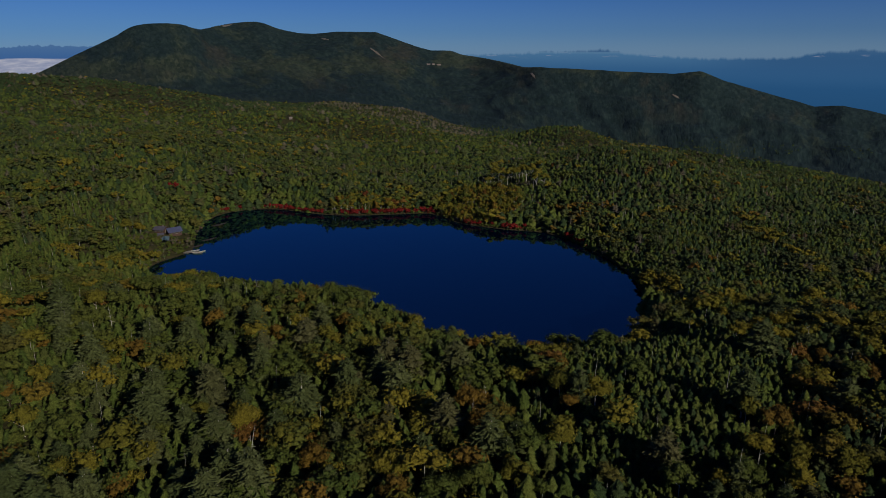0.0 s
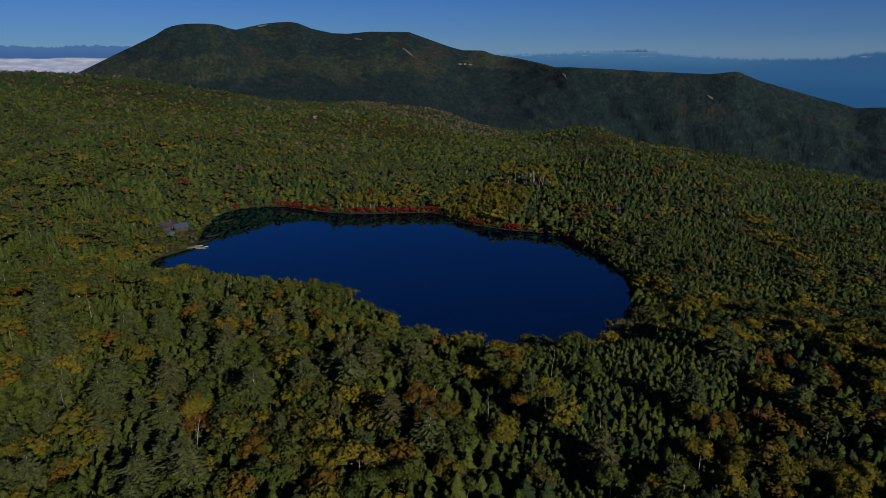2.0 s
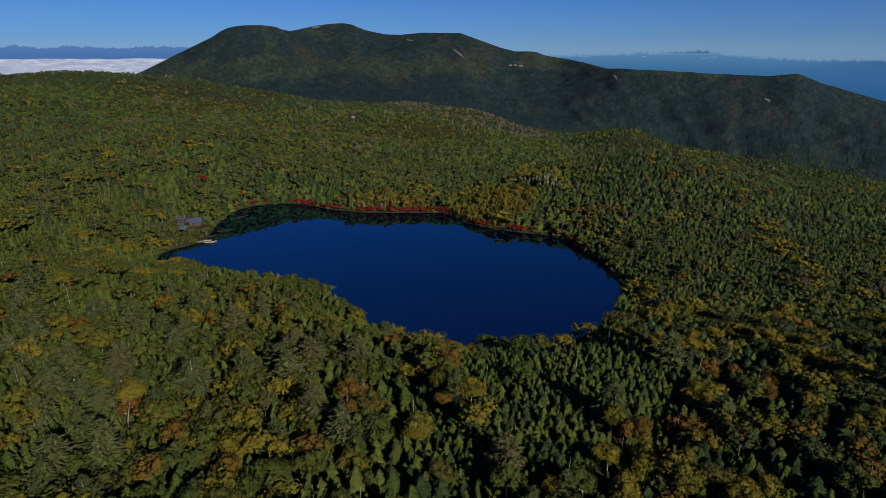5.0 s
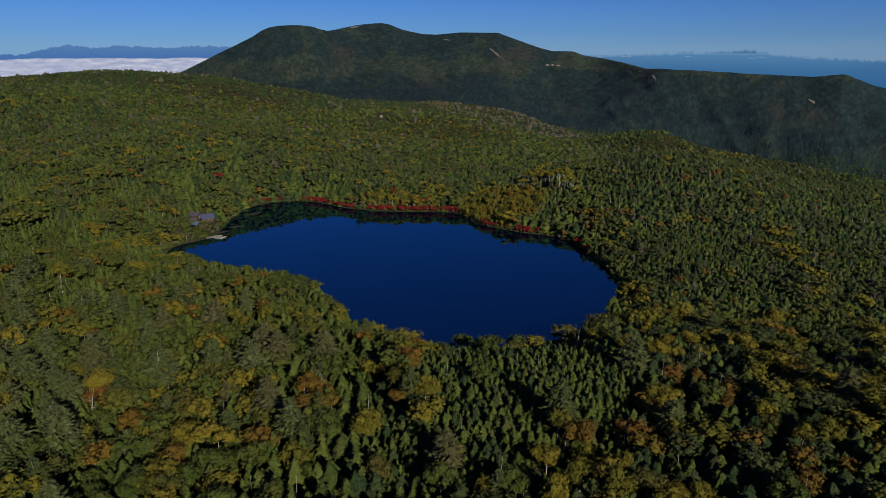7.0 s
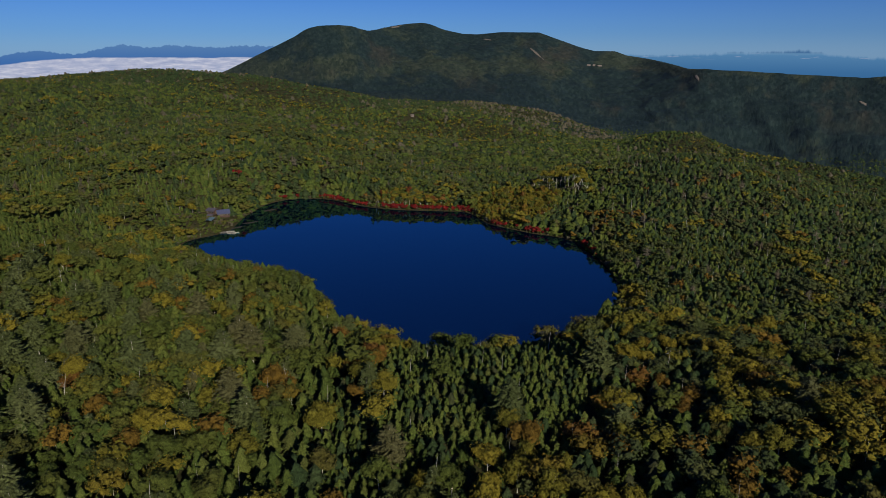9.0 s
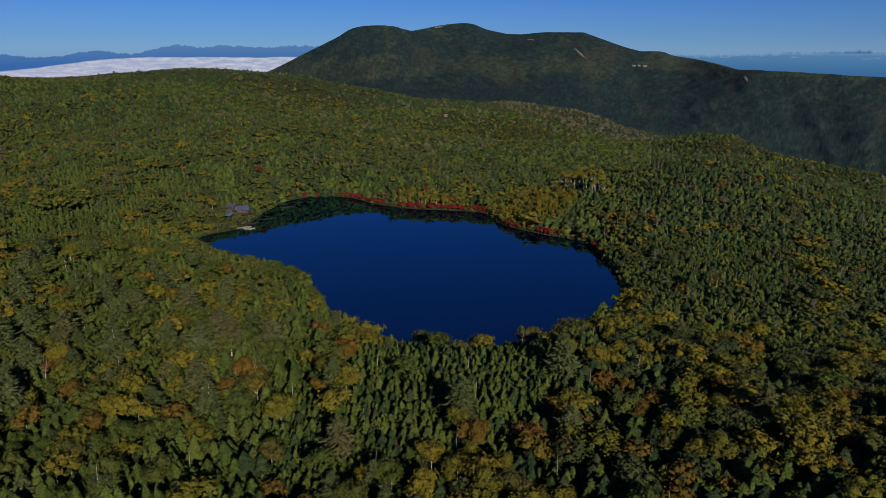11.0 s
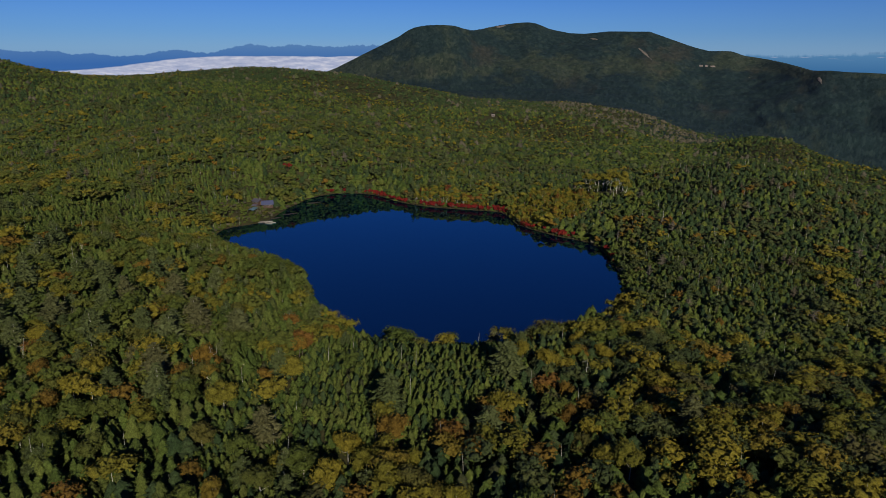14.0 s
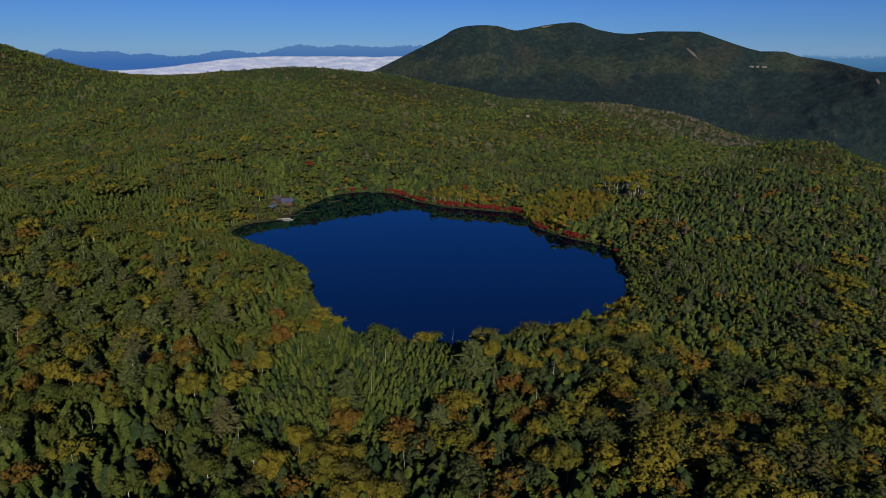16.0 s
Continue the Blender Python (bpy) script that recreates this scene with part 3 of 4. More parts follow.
def in_fan(x, y, wide=0.0):
    left = np.degrees(np.arctan2(x - 156, y - 10)) > -64 - wide
    right = np.degrees(np.arctan2(x, y)) < 37 + wide
    return left & right | (np.hypot(x - 80, y - 100) < 165) & (y > 70)


def merged(shapes, rng, x, y, tall, wide):
    """All the trees of one kind as arrays, with a number of its own for each tree."""
    z = ground_z(x, y)
    verts, faces, tone, at = [], [], [], 0
    own = rng.random(len(x))
    pick = rng.integers(0, len(shapes), len(x))
    for k, (v, f) in enumerate(shapes):
        m = np.flatnonzero(pick == k)
        if not len(m):
            continue
        a = rng.random(len(m)) * 6.283
        c, s = np.cos(a)[:, None], np.sin(a)[:, None]
        w, h = (tall * wide)[m][:, None], tall[m][:, None]
        px = (v[:, 0] * c - v[:, 1] * s) * w + x[m][:, None]
        py = (v[:, 0] * s + v[:, 1] * c) * w + y[m][:, None]
        pz = v[:, 2] * h + z[m][:, None] - 0.3
        verts.append(np.stack([px, py, pz], -1).reshape(-1, 3))
        faces.append((f[None] + (np.arange(len(m)) * len(v))[:, None, None] + at).reshape(-1, 3))
        tone.append(np.repeat(own[m], len(v)))
        at += len(m) * len(v)
    return np.concatenate(verts), np.concatenate(faces), np.concatenate(tone)


def young_stand(x, y):
    """The two stands of small close firs: below the camera's line and on the rise west of the lake."""
    edge = 1 + rolling(x, y, 60, 2) * 0.09
    return (np.hypot((x - 57 - (y - 160) * 0.1) / 38, (y - 162) / 62) < edge) | (np.hypot((x + 180) / 76, (y - 221 + (x + 180) * 0.25) / 40) < edge)


def kinds_at(rng, x, y):
    """What grows where: 0 fir, 1 yellow, 2 olive, 3 orange, 4 hemlock, 5 bare, 6 fir with shade in its colour, 7 thin
    birch.
    """
    cell = np.floor((x + 4 * np.sin(y * 0.21)) / 11) * 12.9898 + np.floor((y + 4 * np.sin(x * 0.17)) / 15) * 78.233
    kin = np.abs(np.sin(cell) * 43758.5453) % 1.0          # neighbours in a clump are mostly of one kind
    u = np.where((rng.random(len(x)) < 0.62) & (y > 215), kin, rng.random(len(x)))
    drift = rolling(x, y, 95, 3)
    patch = 0.25 + 2.4 * smooth(0.1, 0.9, rolling(x + 17, y * 0.6, 38, 2))
    yellow = (0.042 + 0.035 * drift) * np.where(y > 250, patch, 1.0) - 0.02 * smooth(95, 130, x) * smooth(240, 290, y)
    wood = smooth(112, 145, x) * smooth(220, 185, y)
    olive = 0.13 + 0.10 * drift + 0.07 * smooth(330, 420, y) * smooth(90, 40, x)
    orange = (0.014 + 0.011 * drift) * (1 - 0.6 * smooth(400, 700, y))
    hem = np.clip(0.085 - 0.07 * smooth(-15, 40, x) - 0.055 * smooth(200, 290, y), 0.014, 1)
    near, east = smooth(265, 225, y), smooth(70, 105, x)
    yellow, olive, orange = yellow + near * (0.050 + 0.03 * drift + 0.02 * east + 0.06 * wood - yellow), olive + near * (0.12 + 0.05 * drift + 0.13 * wood - olive), orange * (1 - 0.2 * near + 1.6 * near * east)
    hem = hem * (1 - 0.5 * wood)
    low = smooth(0, 25, x) * smooth(118, 98, x) * smooth(242, 226, y)
    yellow, olive = yellow * (1 - 0.4 * low), olive * (1 - 0.55 * low)
    broad, back = rolling(x + 90, y, 330, 3), smooth(480, 760, y)
    yellow, olive = yellow * (1 - 0.35 * back) + back * (0.17 * smooth(0.25, 0.7, broad) + hill(x, y, -280, 1150, 280, 250, 0.16)), olive + back * (-0.02 + 0.26 * broad)
    west = smooth(-40, -90, x) * smooth(190, 225, y) * smooth(360, 310, y)
    yellow, orange, olive = yellow + 0.03 * west, orange * (1 - 0.4 * west), olive + 0.15 * west
    bare = 0.010 * smooth(235, 300, y)
    pale = smooth(0.35, 0.6, hill(x + (y - 1640) * 0.35, y, -110, 1640, 230, 330, 1))
    bare, yellow, olive = bare + 0.20 * pale, yellow + 0.07 * pale, olive + 0.25 * pale
    stand = young_stand(x, y)
    yellow, olive, orange, hem = (np.where(stand, a, b) for a, b in ((0.004 + 0.008 * (x < -60), yellow), (0.012 + 0.01 * (x < -60), olive), (0.005 * (x < -60), orange), (0.012 * (x < -60) + 0.008, hem)))
    grove = hill(x, y, 25, 454, 32, 36, 1) > 0.4
    yellow, hem = np.where(grove, 0.62, yellow), np.where(grove, 0.05, hem)
    rust = hill(x, y, -52, 466, 30, 13, 1) > 0.45
    orange, olive = np.where(rust, 0.08, orange), np.where(rust, 0.40, olive)
    brown = hill(x, y, 98, 412, 18, 14, 1) > 0.4
    orange, bare = np.where(brown, 0.35, orange), np.where(brown, 0.06, bare)
    out = np.full(len(x), 0)
    edges = np.cumsum([np.clip(v, 0, 1) + 0 * u for v in (yellow, olive, orange, hem, bare)], 0)
    for k, e in reversed(list(enumerate(edges))):
        out = np.where(u < e, k + 1, out)
    # share of shade-tinted firs: grows far off, east of the lake and below
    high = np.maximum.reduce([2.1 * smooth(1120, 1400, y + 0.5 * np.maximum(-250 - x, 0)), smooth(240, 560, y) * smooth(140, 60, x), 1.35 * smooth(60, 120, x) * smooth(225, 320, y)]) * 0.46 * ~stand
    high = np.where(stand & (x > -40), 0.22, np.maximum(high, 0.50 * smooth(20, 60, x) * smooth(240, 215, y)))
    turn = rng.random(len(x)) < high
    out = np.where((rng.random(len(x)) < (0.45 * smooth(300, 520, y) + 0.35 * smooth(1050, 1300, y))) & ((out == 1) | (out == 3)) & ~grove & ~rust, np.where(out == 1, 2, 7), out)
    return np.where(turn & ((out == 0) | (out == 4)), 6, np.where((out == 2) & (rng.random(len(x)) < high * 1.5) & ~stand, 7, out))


KIND = [("fir", M_FIR), ("birch", M_YELLOW), ("birch", M_OLIVE), ("birch", M_ORANGE), ("hemlock", M_HEMLOCK), ("hemlock", M_TWIG), ("fir", M_SHADED_FIR), ("birch", M_THIN)]
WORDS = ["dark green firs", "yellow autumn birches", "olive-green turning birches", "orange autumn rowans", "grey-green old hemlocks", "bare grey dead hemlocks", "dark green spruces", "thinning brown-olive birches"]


def heights(rng, kind, x, y):
    base = np.choose(kind, [6.6, 7.8, 7.4, 6.6, 10.2, 9.0, 6.6, 7.2])
    swing = 0.42 - np.maximum(0.14 * smooth(300, 360, y) * smooth(120, 60, x), 0.18 * smooth(60, 100, x))
    tall = base * rng.uniform(1 - swing, 1 + swing, len(x)) * (1 - 0.14 * smooth(40, 110, x) * smooth(230, 270, y))
    tall = np.where((kind == 0) & (x < -20) & (y < 400), tall * 0.88, tall)
    tall = np.where(((kind == 0) | (kind == 6)) & (y < 250), tall * 0.86, tall)
    tall = np.where(young_stand(x, y) & ((kind == 0) | (kind == 6)), rng.uniform(2.6, 4.4, len(x)), tall)
    tall = tall * (1 - 0.35 * (hill(x, y, 32, 448, 40, 24, 1) > 0.35))
    d = off_shore(x, y)
    tall = tall * np.where((kind == 0) | (kind == 6), 1 - 0.16 * smooth(250, 300, y), 1.0)
    tall = tall * (1 + (0.02 + 0.40 * smooth(320, 400, y)) * smooth(30, 4, d)) * (1 - 0.20 * smooth(290, 350, y))
    mask, roof, climb = near_bank(x, y)
    most = np.maximum(roof + climb * d - ground_z(x, y), 2.2) * rng.uniform(0.80, 1.12, len(x))
    tall = np.where((mask > 0.5) & (d < 14), np.maximum(tall, most * (0.80 - 0.2 * smooth(-30, 0, x))), tall)
    return np.where((mask > 0.3) & (d < 75), np.minimum(tall, most), tall)


def stuff(name, label, arrays, mat):
    verts, faces, tone = arrays
    tagged(new(name, mesh_from(name, verts, faces, mat, tone)), label, "trees", kind="stuff")


# Trees that stand out one by one, by their place on the plan.
YELLOW_TREES = [(-181, 377), (-187, 372), (-190, 379), (-116, 203), (-92, 208), (-45, 209), (-18, 233), (-11, 118), (4, 116), (15, 116), (30, 150), (89, 182), (98, 181), (110, 199), (84, 123), (69, 123), (130, 243),
                (181, 266), (137, 149), (152, 162), (122, 135), (99, 214), (-99, 135), (-81, 117), (-60, 142), (15, 139), (-15, 122), (102, 196), (77, 125)]
GOLDEN_TREES = [(76, 119), (71, 112), (117, 145), (126, 152), (143, 150), (164, 156), (179, 174), (113, 234), (147, 245), (165, 259), (71, 135), (127, 134), (27, 131), (-47, 135), (38, 145)]
ORANGE_TREES = [(-51, 188), (6, 147), (9, 134), (-27, 120), (-10, 109), (29, 162), (28, 179), (76, 131), (110, 152), (129, 166), (-110, 147), (-93, 121), (31, 158), (10, 145), (24, 157), (31, 143), (104, 199), (107, 167)]
BIRCH_ROW = [(34, 498), (37, 501), (45, 498), (57, 497), (64, 496), (72, 493), (70, 482), (68, 470), (74, 472), (43, 500), (47, 503), (50, 499), (53, 502), (56, 504), (59, 500), (62, 503), (65, 501), (40, 505), (68, 498)]
DEAD_TREES = [(88, 238), (157, 185), (7, 141), (57, 217), (-43, 126), (11, 145), (-105, 191), (109, 179), (-70, 232), (66, 470), (92, 421), (104, 428), (135, 395)]
RED_BUSHES = [(-118, 472, 9), (-100, 459, 14), (-60, 451, 8), (-36, 454, 11), (-12, 456, 9), (20, 424, 4), (42, 412, 5), (80, 383, 7), (-153, 466, 3)]

DONE = {}


def tree_thing(name, label, group, key, make_trunk, make_crown, bark_mat, leaf_mat, x, y, tall, rng):
    """One tree of its own: a tapered trunk with limbs, and a crown."""
    z = float(ground_z(np.array([x]), np.array([y]))[0]) - 0.3
    turn, wide = rng.random() * 360, rng.uniform(0.88, 1.15) * {"hemlock": 1.08, "fir": 1.12}.get(name, 1.0)
    if key not in DONE:
        root = new(name)
        tv, tf = make_trunk
        cv, cf = make_crown
        part("trunk", (tv, tf), bark_mat, root)
        for _ in range(3 if name == "birch" else 0):
            h, a, out = rng.uniform(0.32, 0.5), rng.random() * 6.283, rng.uniform(0.18, 0.28)
            part("limb", limb((0, 0, h), (out * math.cos(a), out * math.sin(a), h + out * rng.uniform(0.8, 1.3)), 0.006, 0.002, 4), bark_mat, root)
        part("crown", (cv, cf), leaf_mat, root)
        DONE[key] = tagged(root, label, "tree", group)
        root.matrix_basis = pose(x, y, z, 0, 0, turn)
        for child in root.children:
            child.scale = (9.0, 9.0, 9.0)
        return root
    return copy_thing(DONE[key], pose(x, y, z, 0, 0, turn) @ Matrix.Diagonal((tall / 9 * wide, tall / 9 * wide, tall / 9, 1)))


RICH = np.random.default_rng(44)
FINE = {
    "fir": [(stem(RICH, 0.9, 0.014), gather([fir(RICH, 6, 13, 9, 9, 0.27, 1, 0.5), tufted(RICH, 110, 0.30, 0.10, 0.65, 0.024)])) for _ in range(8)],
    "hemlock": [(stem(RICH, 0.9, 0.018), hemlock(RICH, 10, 7, 4, 0.70, 30)) for _ in range(8)],
    "birch": [(stem(RICH, 0.78, 0.016), leafy(RICH, 15, 72, 0.46, 0.34, 0.027, (ICO_V * 0.72, ICO_F))) for _ in range(8)],
}
FINE["tall_birch"] = [(stem(RICH, 0.8, 0.015), leafy(RICH, 7, 60, 0.30, 0.62, 0.03, (ICO_V * 0.8, ICO_F))) for _ in range(4)]
FINE["slender_birch"] = [(stem(RICH, 0.8, 0.014), leafy(RICH, 8, 22, 0.27, 0.22, 0.05, OCT)) for _ in range(6)]
TREE = [("fir", "fir", "dark green fir with a pointed crown", M_BARK), ("birch", "birch", "birch in bright yellow autumn leaf", M_BIRCH), ("birch", "birch", "birch with olive-green turning leaves", M_BIRCH),
        ("birch", "rowan", "rowan in orange autumn leaf", M_BARK), ("hemlock", "hemlock", "old grey-green hemlock with layered boughs", M_SNAG), ("hemlock", "hemlock", "dying hemlock with bare grey boughs", M_SNAG), ("tall_birch", "birch", "tall birch with bare white trunk and yellow-olive crown", M_BIRCH), ("birch", "rowan", "rowan in rust-red leaf near the shore", M_BARK)]


def plant(rng, k, x, y, tall, small=""):
    shape, name, label, bark_mat = TREE[k]
    shape = small if small and shape == "birch" else shape
    v = int(rng.integers(0, len(FINE[shape])))
    trunk, crown = FINE[shape][v]
    return tree_thing(name, label + " among the forest", {6: "tall birches behind the grove", 7: "rust-red rowans"}.get(k, WORDS[k]), (k, v, shape), trunk, crown, bark_mat, {6: M_YELLOW, 7: M_RUST}.get(k, KIND[k][1]), x, y, tall, rng)


def dead_tree(rng, x, y, tall):
    z = float(ground_z(np.array([x]), np.array([y]))[0]) - 0.3
    root = new("dead_tree")
    tv, tf = stem(rng, 1.0, 0.014)
    part("trunk", (tv * tall, tf), M_SNAG, root)
    for _ in range(7):
        h, a, out = rng.uniform(0.4, 0.95), rng.random() * 6.283, rng.uniform(0.05, 0.12)
        bv, bf = limb((0, 0, h), (out * math.cos(a), out * math.sin(a), h + rng.uniform(-0.02, 0.04)), 0.005, 0.0015, 4)
        part("branch", (bv * tall, bf), M_SNAG, root)
    root.matrix_basis = pose(x, y, z, rng.uniform(-3, 3), rng.uniform(-3, 3), 0)
    tagged(root, "bleached standing dead tree with broken branch stubs", "dead tree", "dead trees")


def build_forest():
    rng = np.random.default_rng(5)
    placed = np.array(YELLOW_TREES + GOLDEN_TREES + ORANGE_TREES, float)

    def clear(x, y):
        ok = ~((hill(x, y, 25, 454, 30, 34, 1) > 0.38) & (off_shore(x, y) < 60) & (np.sin(x * 7.1 + y * 3.3) < 0.7)) & in_fan(x, y, 4) & (off_shore(x, y) > 0.8 + 1.6 * ((y > 385) & (x > -140)) + 4 * ((y > 440) & (x > -82) & (x < -20))) & ~((x > -180) & (x < -146) & (y > 349) & (y < 397))
        ok &= ~((np.abs(x - 56) < 16) & (np.abs(y - 489) < 11)) & (np.hypot(x + 262, (y - 1126) * 0.5) > 12)
        for px, py in placed:
            ok &= (x - px) ** 2 + (y - py) ** 2 > 2.6 ** 2
        return ok

    for x, y in YELLOW_TREES:
        plant(rng, 1, x, y, rng.uniform(6.5, 8.5))
    for x, y in GOLDEN_TREES:
        plant(rng, 1, x, y, rng.uniform(8, 10))
    for x, y in ORANGE_TREES:
        plant(rng, 3, x, y, rng.uniform(6.5, 8.5))
    for x, y in BIRCH_ROW:
        plant(rng, 6, x, y, rng.uniform(12.5, 15))
    for _ in range(270):                     # the golden birch grove at the far shore
        x, y = rng.uniform(-8, 60), rng.uniform(416, 492)
        if off_shore(x, y) > 1.5 and hill(x, y, 25, 454, 31, 35, 1) > 0.33:
            plant(rng, int(rng.choice([1, 2, 3], p=[0.60, 0.34, 0.06])), x, y, rng.uniform(4.5, 8.0), "slender_birch")
    for _ in range(80):                      # rusty rowans behind the red bushes
        x, y = rng.uniform(-80, -22), rng.uniform(454, 466)
        if off_shore(x, y) > 2.5:
            plant(rng, int(rng.choice([6, 7, 3, 2, 1], p=[0.20, 0.22, 0.18, 0.22, 0.18])), x, y, rng.uniform(7.0, 10.0), "slender_birch")
    for x, y in DEAD_TREES:
        dead_tree(rng, x, y, rng.uniform(7, 10))

    bands = [(3.3, 72, 250, 0), (3.2, 250, 390, 1), (3.5, 390, 620, 2), (5.8, 620, 1150, 3), (8.8, 1150, 2150, 4)]
    stems = []
    for step, y0, y1, level in bands:
        x, y = spread(rng, step, clear)((-420, -700, -900, -1500, -1500)[level], (330, 480, 640, 1000, 1400)[level], y0, y1)
        if level > 2:
            keep = (ground_z(x, y) > -190) & (rng.random(len(x)) > smooth(1650, 2150, y))
            x, y = x[keep], y[keep]
        if level == 0:
            keep = ~young_stand(x, y)
            sx, sy = spread(rng, 2.3, lambda a, b: clear(a, b) & young_stand(a, b))(-290, -40, 60, 250)
            mx, my = spread(rng, 2.05, lambda a, b: clear(a, b) & young_stand(a, b))(-40, 130, 60, 250)
            sx, sy = np.concatenate([sx, mx]), np.concatenate([sy, my])
            x, y = np.concatenate([x[keep], sx]), np.concatenate([y[keep], sy])
        kind = kinds_at(rng, x, y)
        tall = heights(rng, kind, x, y) * (1.0, 1.0, 1.0, 1.0, 1.08)[level]
        wide = rng.uniform(0.85, 1.2, len(x)) * np.where(young_stand(x, y), 1.2, 1.0) * (1.0, 1.18, 1.5, 1.75, 2.0)[level] * (1 + 0.2 * smooth(80, 110, x) * (y < 420))
        wide = np.where((kind > 0) & (kind < 4) & (y < 250), wide * 1.22, np.where((y < 250) & (kind != 4) & ~young_stand(x, y), wide * 1.15, wide))
        wide = np.where(((kind == 1) | (kind == 2) | (kind == 3) | (kind == 7)) & (y > 250), wide * (1.0, 0.98, 0.86, 0.86, 0.86)[level], wide) * np.where(x > 90, 0.92, 1.0)
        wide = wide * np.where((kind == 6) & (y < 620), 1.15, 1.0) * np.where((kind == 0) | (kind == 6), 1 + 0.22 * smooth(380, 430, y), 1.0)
        rest = np.ones(len(x), bool)
        tops = ((kind == 4) | (kind == 5) | ((kind == 1) & (rng.random(len(x)) < 0.5))) & (level < 3)
        stems.append((x[tops], y[tops], tall[tops] * 0.92))
        if level == 0:
            for k, most in ((0, 290), (4, 190), (2, 40), (1, 15)):
                near = np.flatnonzero((kind == k) & (y > 84))
                near = near[np.argsort(np.hypot((x[near] - 75) * 0.5, y[near] - 95))][:most]
                rest[near] = False
                for i in near:
                    plant(rng, k, float(x[i]), float(y[i]), float(tall[i]))
        for k, (shape, mat) in enumerate(KIND):
            m = (kind == k) & rest
            if not m.any():
                continue
            shapes = SHAPES[shape][level] if level < 3 else (FAR_CONES if shape != "birch" else FAR_DOMES)[level - 3]
            stuff("forest", WORDS[k] + " of a mixed mountain forest", merged(shapes, rng, x[m], y[m], tall[m], wide[m]), mat)

    # slender young birches that close up the grove and the shore thicket
    x, y = spread(rng, 2.3, lambda a, b: (off_shore(a, b) > 1.5) & ((hill(a, b, 25, 454, 31, 35, 1) > 0.33) | (np.abs(a + 51) < 30) & (np.abs(b - 461) < 6)))(-90, 70, 410, 500)
    shade = np.where(x > -15, rng.choice(4, len(x), p=[0.56, 0.34, 0.08, 0.02]), rng.choice(4, len(x), p=[0.34, 0.22, 0.22, 0.22]))
    slender = [leafy(rng, 6, 5, 0.24, 0.20, 0.08, OCT) for _ in range(6)]
    for k, (mat, word) in enumerate(((M_YELLOW, "yellow"), (M_OLIVE, "olive"), (M_ORANGE, "orange-brown"), (M_RUST, "rust-brown"))):
        m = shade == k
        stuff("thicket", word + " young birches in a close shore thicket", merged(slender, rng, x[m], y[m], rng.uniform(3.8, 6.5, m.sum()), rng.uniform(0.9, 1.3, m.sum())), mat)

    # low growth that fills the gaps between the trees
    x, y = spread(rng, 3.9, clear)(-460, 330, 72, 390)
    for k, mat, word in ((0, M_FIR, "low green undergrowth"), (1, M_OLIVE, "olive undergrowth shrubs")):
        m = np.arange(len(x)) % 2 == k
        stuff("undergrowth", word + " between the forest trees", merged(SHAPES["bush"][1], rng, x[m], y[m], rng.uniform(1.6, 3.0, m.sum()) * (1 + 0.35 * smooth(80, 110, x[m])), rng.uniform(0.9, 1.4, m.sum())), mat)

    # the wood goes on below and behind the camera's line
    x, y = spread(rng, 7.5, lambda a, b: np.ones(len(a), bool))(-140, 300, -70, 72)
    kind = np.where(rng.random(len(x)) < 0.72, 0, np.where(rng.random(len(x)) < 0.5, 2, 4))
    for k in (0, 2, 4):
        m = kind == k
        stuff("forest", WORDS[k] + " of a mixed mountain forest", merged(SHAPES[KIND[k][0]][1], rng, x[m], y[m], heights(rng, kind, x, y)[m], np.full(m.sum(), 1.6)), KIND[k][1])

    # pale stems of the old hemlocks and birches that show below and between the crowns
    x, y = spread(rng, 17, clear)(-420, 330, 70, 560)
    x, y, tall = (np.concatenate([a, *b]) for a, b in zip((x, y, rng.uniform(5.5, 8.5, len(x))), zip(*stems)))
    stuff("tree_stems", "pale bare trunks between the forest crowns", merged([stem(rng, 0.98, 0.011, 4) for _ in range(4)], rng, x, y, tall, np.ones(len(x))), M_SNAG)

    # brush along the shore
    edge = np.concatenate([OUTLINE + (OUTLINE - OUTLINE.mean(0)) / np.linalg.norm(OUTLINE - OUTLINE.mean(0), axis=1)[:, None] * o for o in (0.6, 2.0, 3.4)])
    edge = np.concatenate([edge + rng.normal(size=edge.shape) * 1.3 for _ in range(3)])
    edge = edge[(off_shore(edge[:, 0], edge[:, 1]) > 0.1) & ~((edge[:, 0] < -138) & (edge[:, 1] > 345) & (edge[:, 1] < 378))]
    yard = np.stack([rng.uniform(-180, -149, 240), rng.uniform(350, 384, 240)], 1)
    yard = yard[(off_shore(yard[:, 0], yard[:, 1]) > 0.5) & (np.hypot(yard[:, 0] + 166, yard[:, 1] - 391) > 7) & (np.hypot(yard[:, 0] + 164.5, yard[:, 1] - 371.5) > 4)]
    edge = np.concatenate([edge, yard])
    for mat, pick, word in ((M_OLIVE, slice(0, None, 2), "olive shrubs"), (M_TWIG, slice(1, None, 4), "bare twiggy shrubs"), (M_FIR, slice(3, None, 4), "low green fir shrubs")):
        p = edge[pick]
        stuff("shore_brush", word + " fringing the lake shore", merged(SHAPES["bush"][1], rng, p[:, 0], p[:, 1], rng.uniform(1.2, 3.0, len(p)), rng.uniform(0.9, 1.5, len(p))), mat)


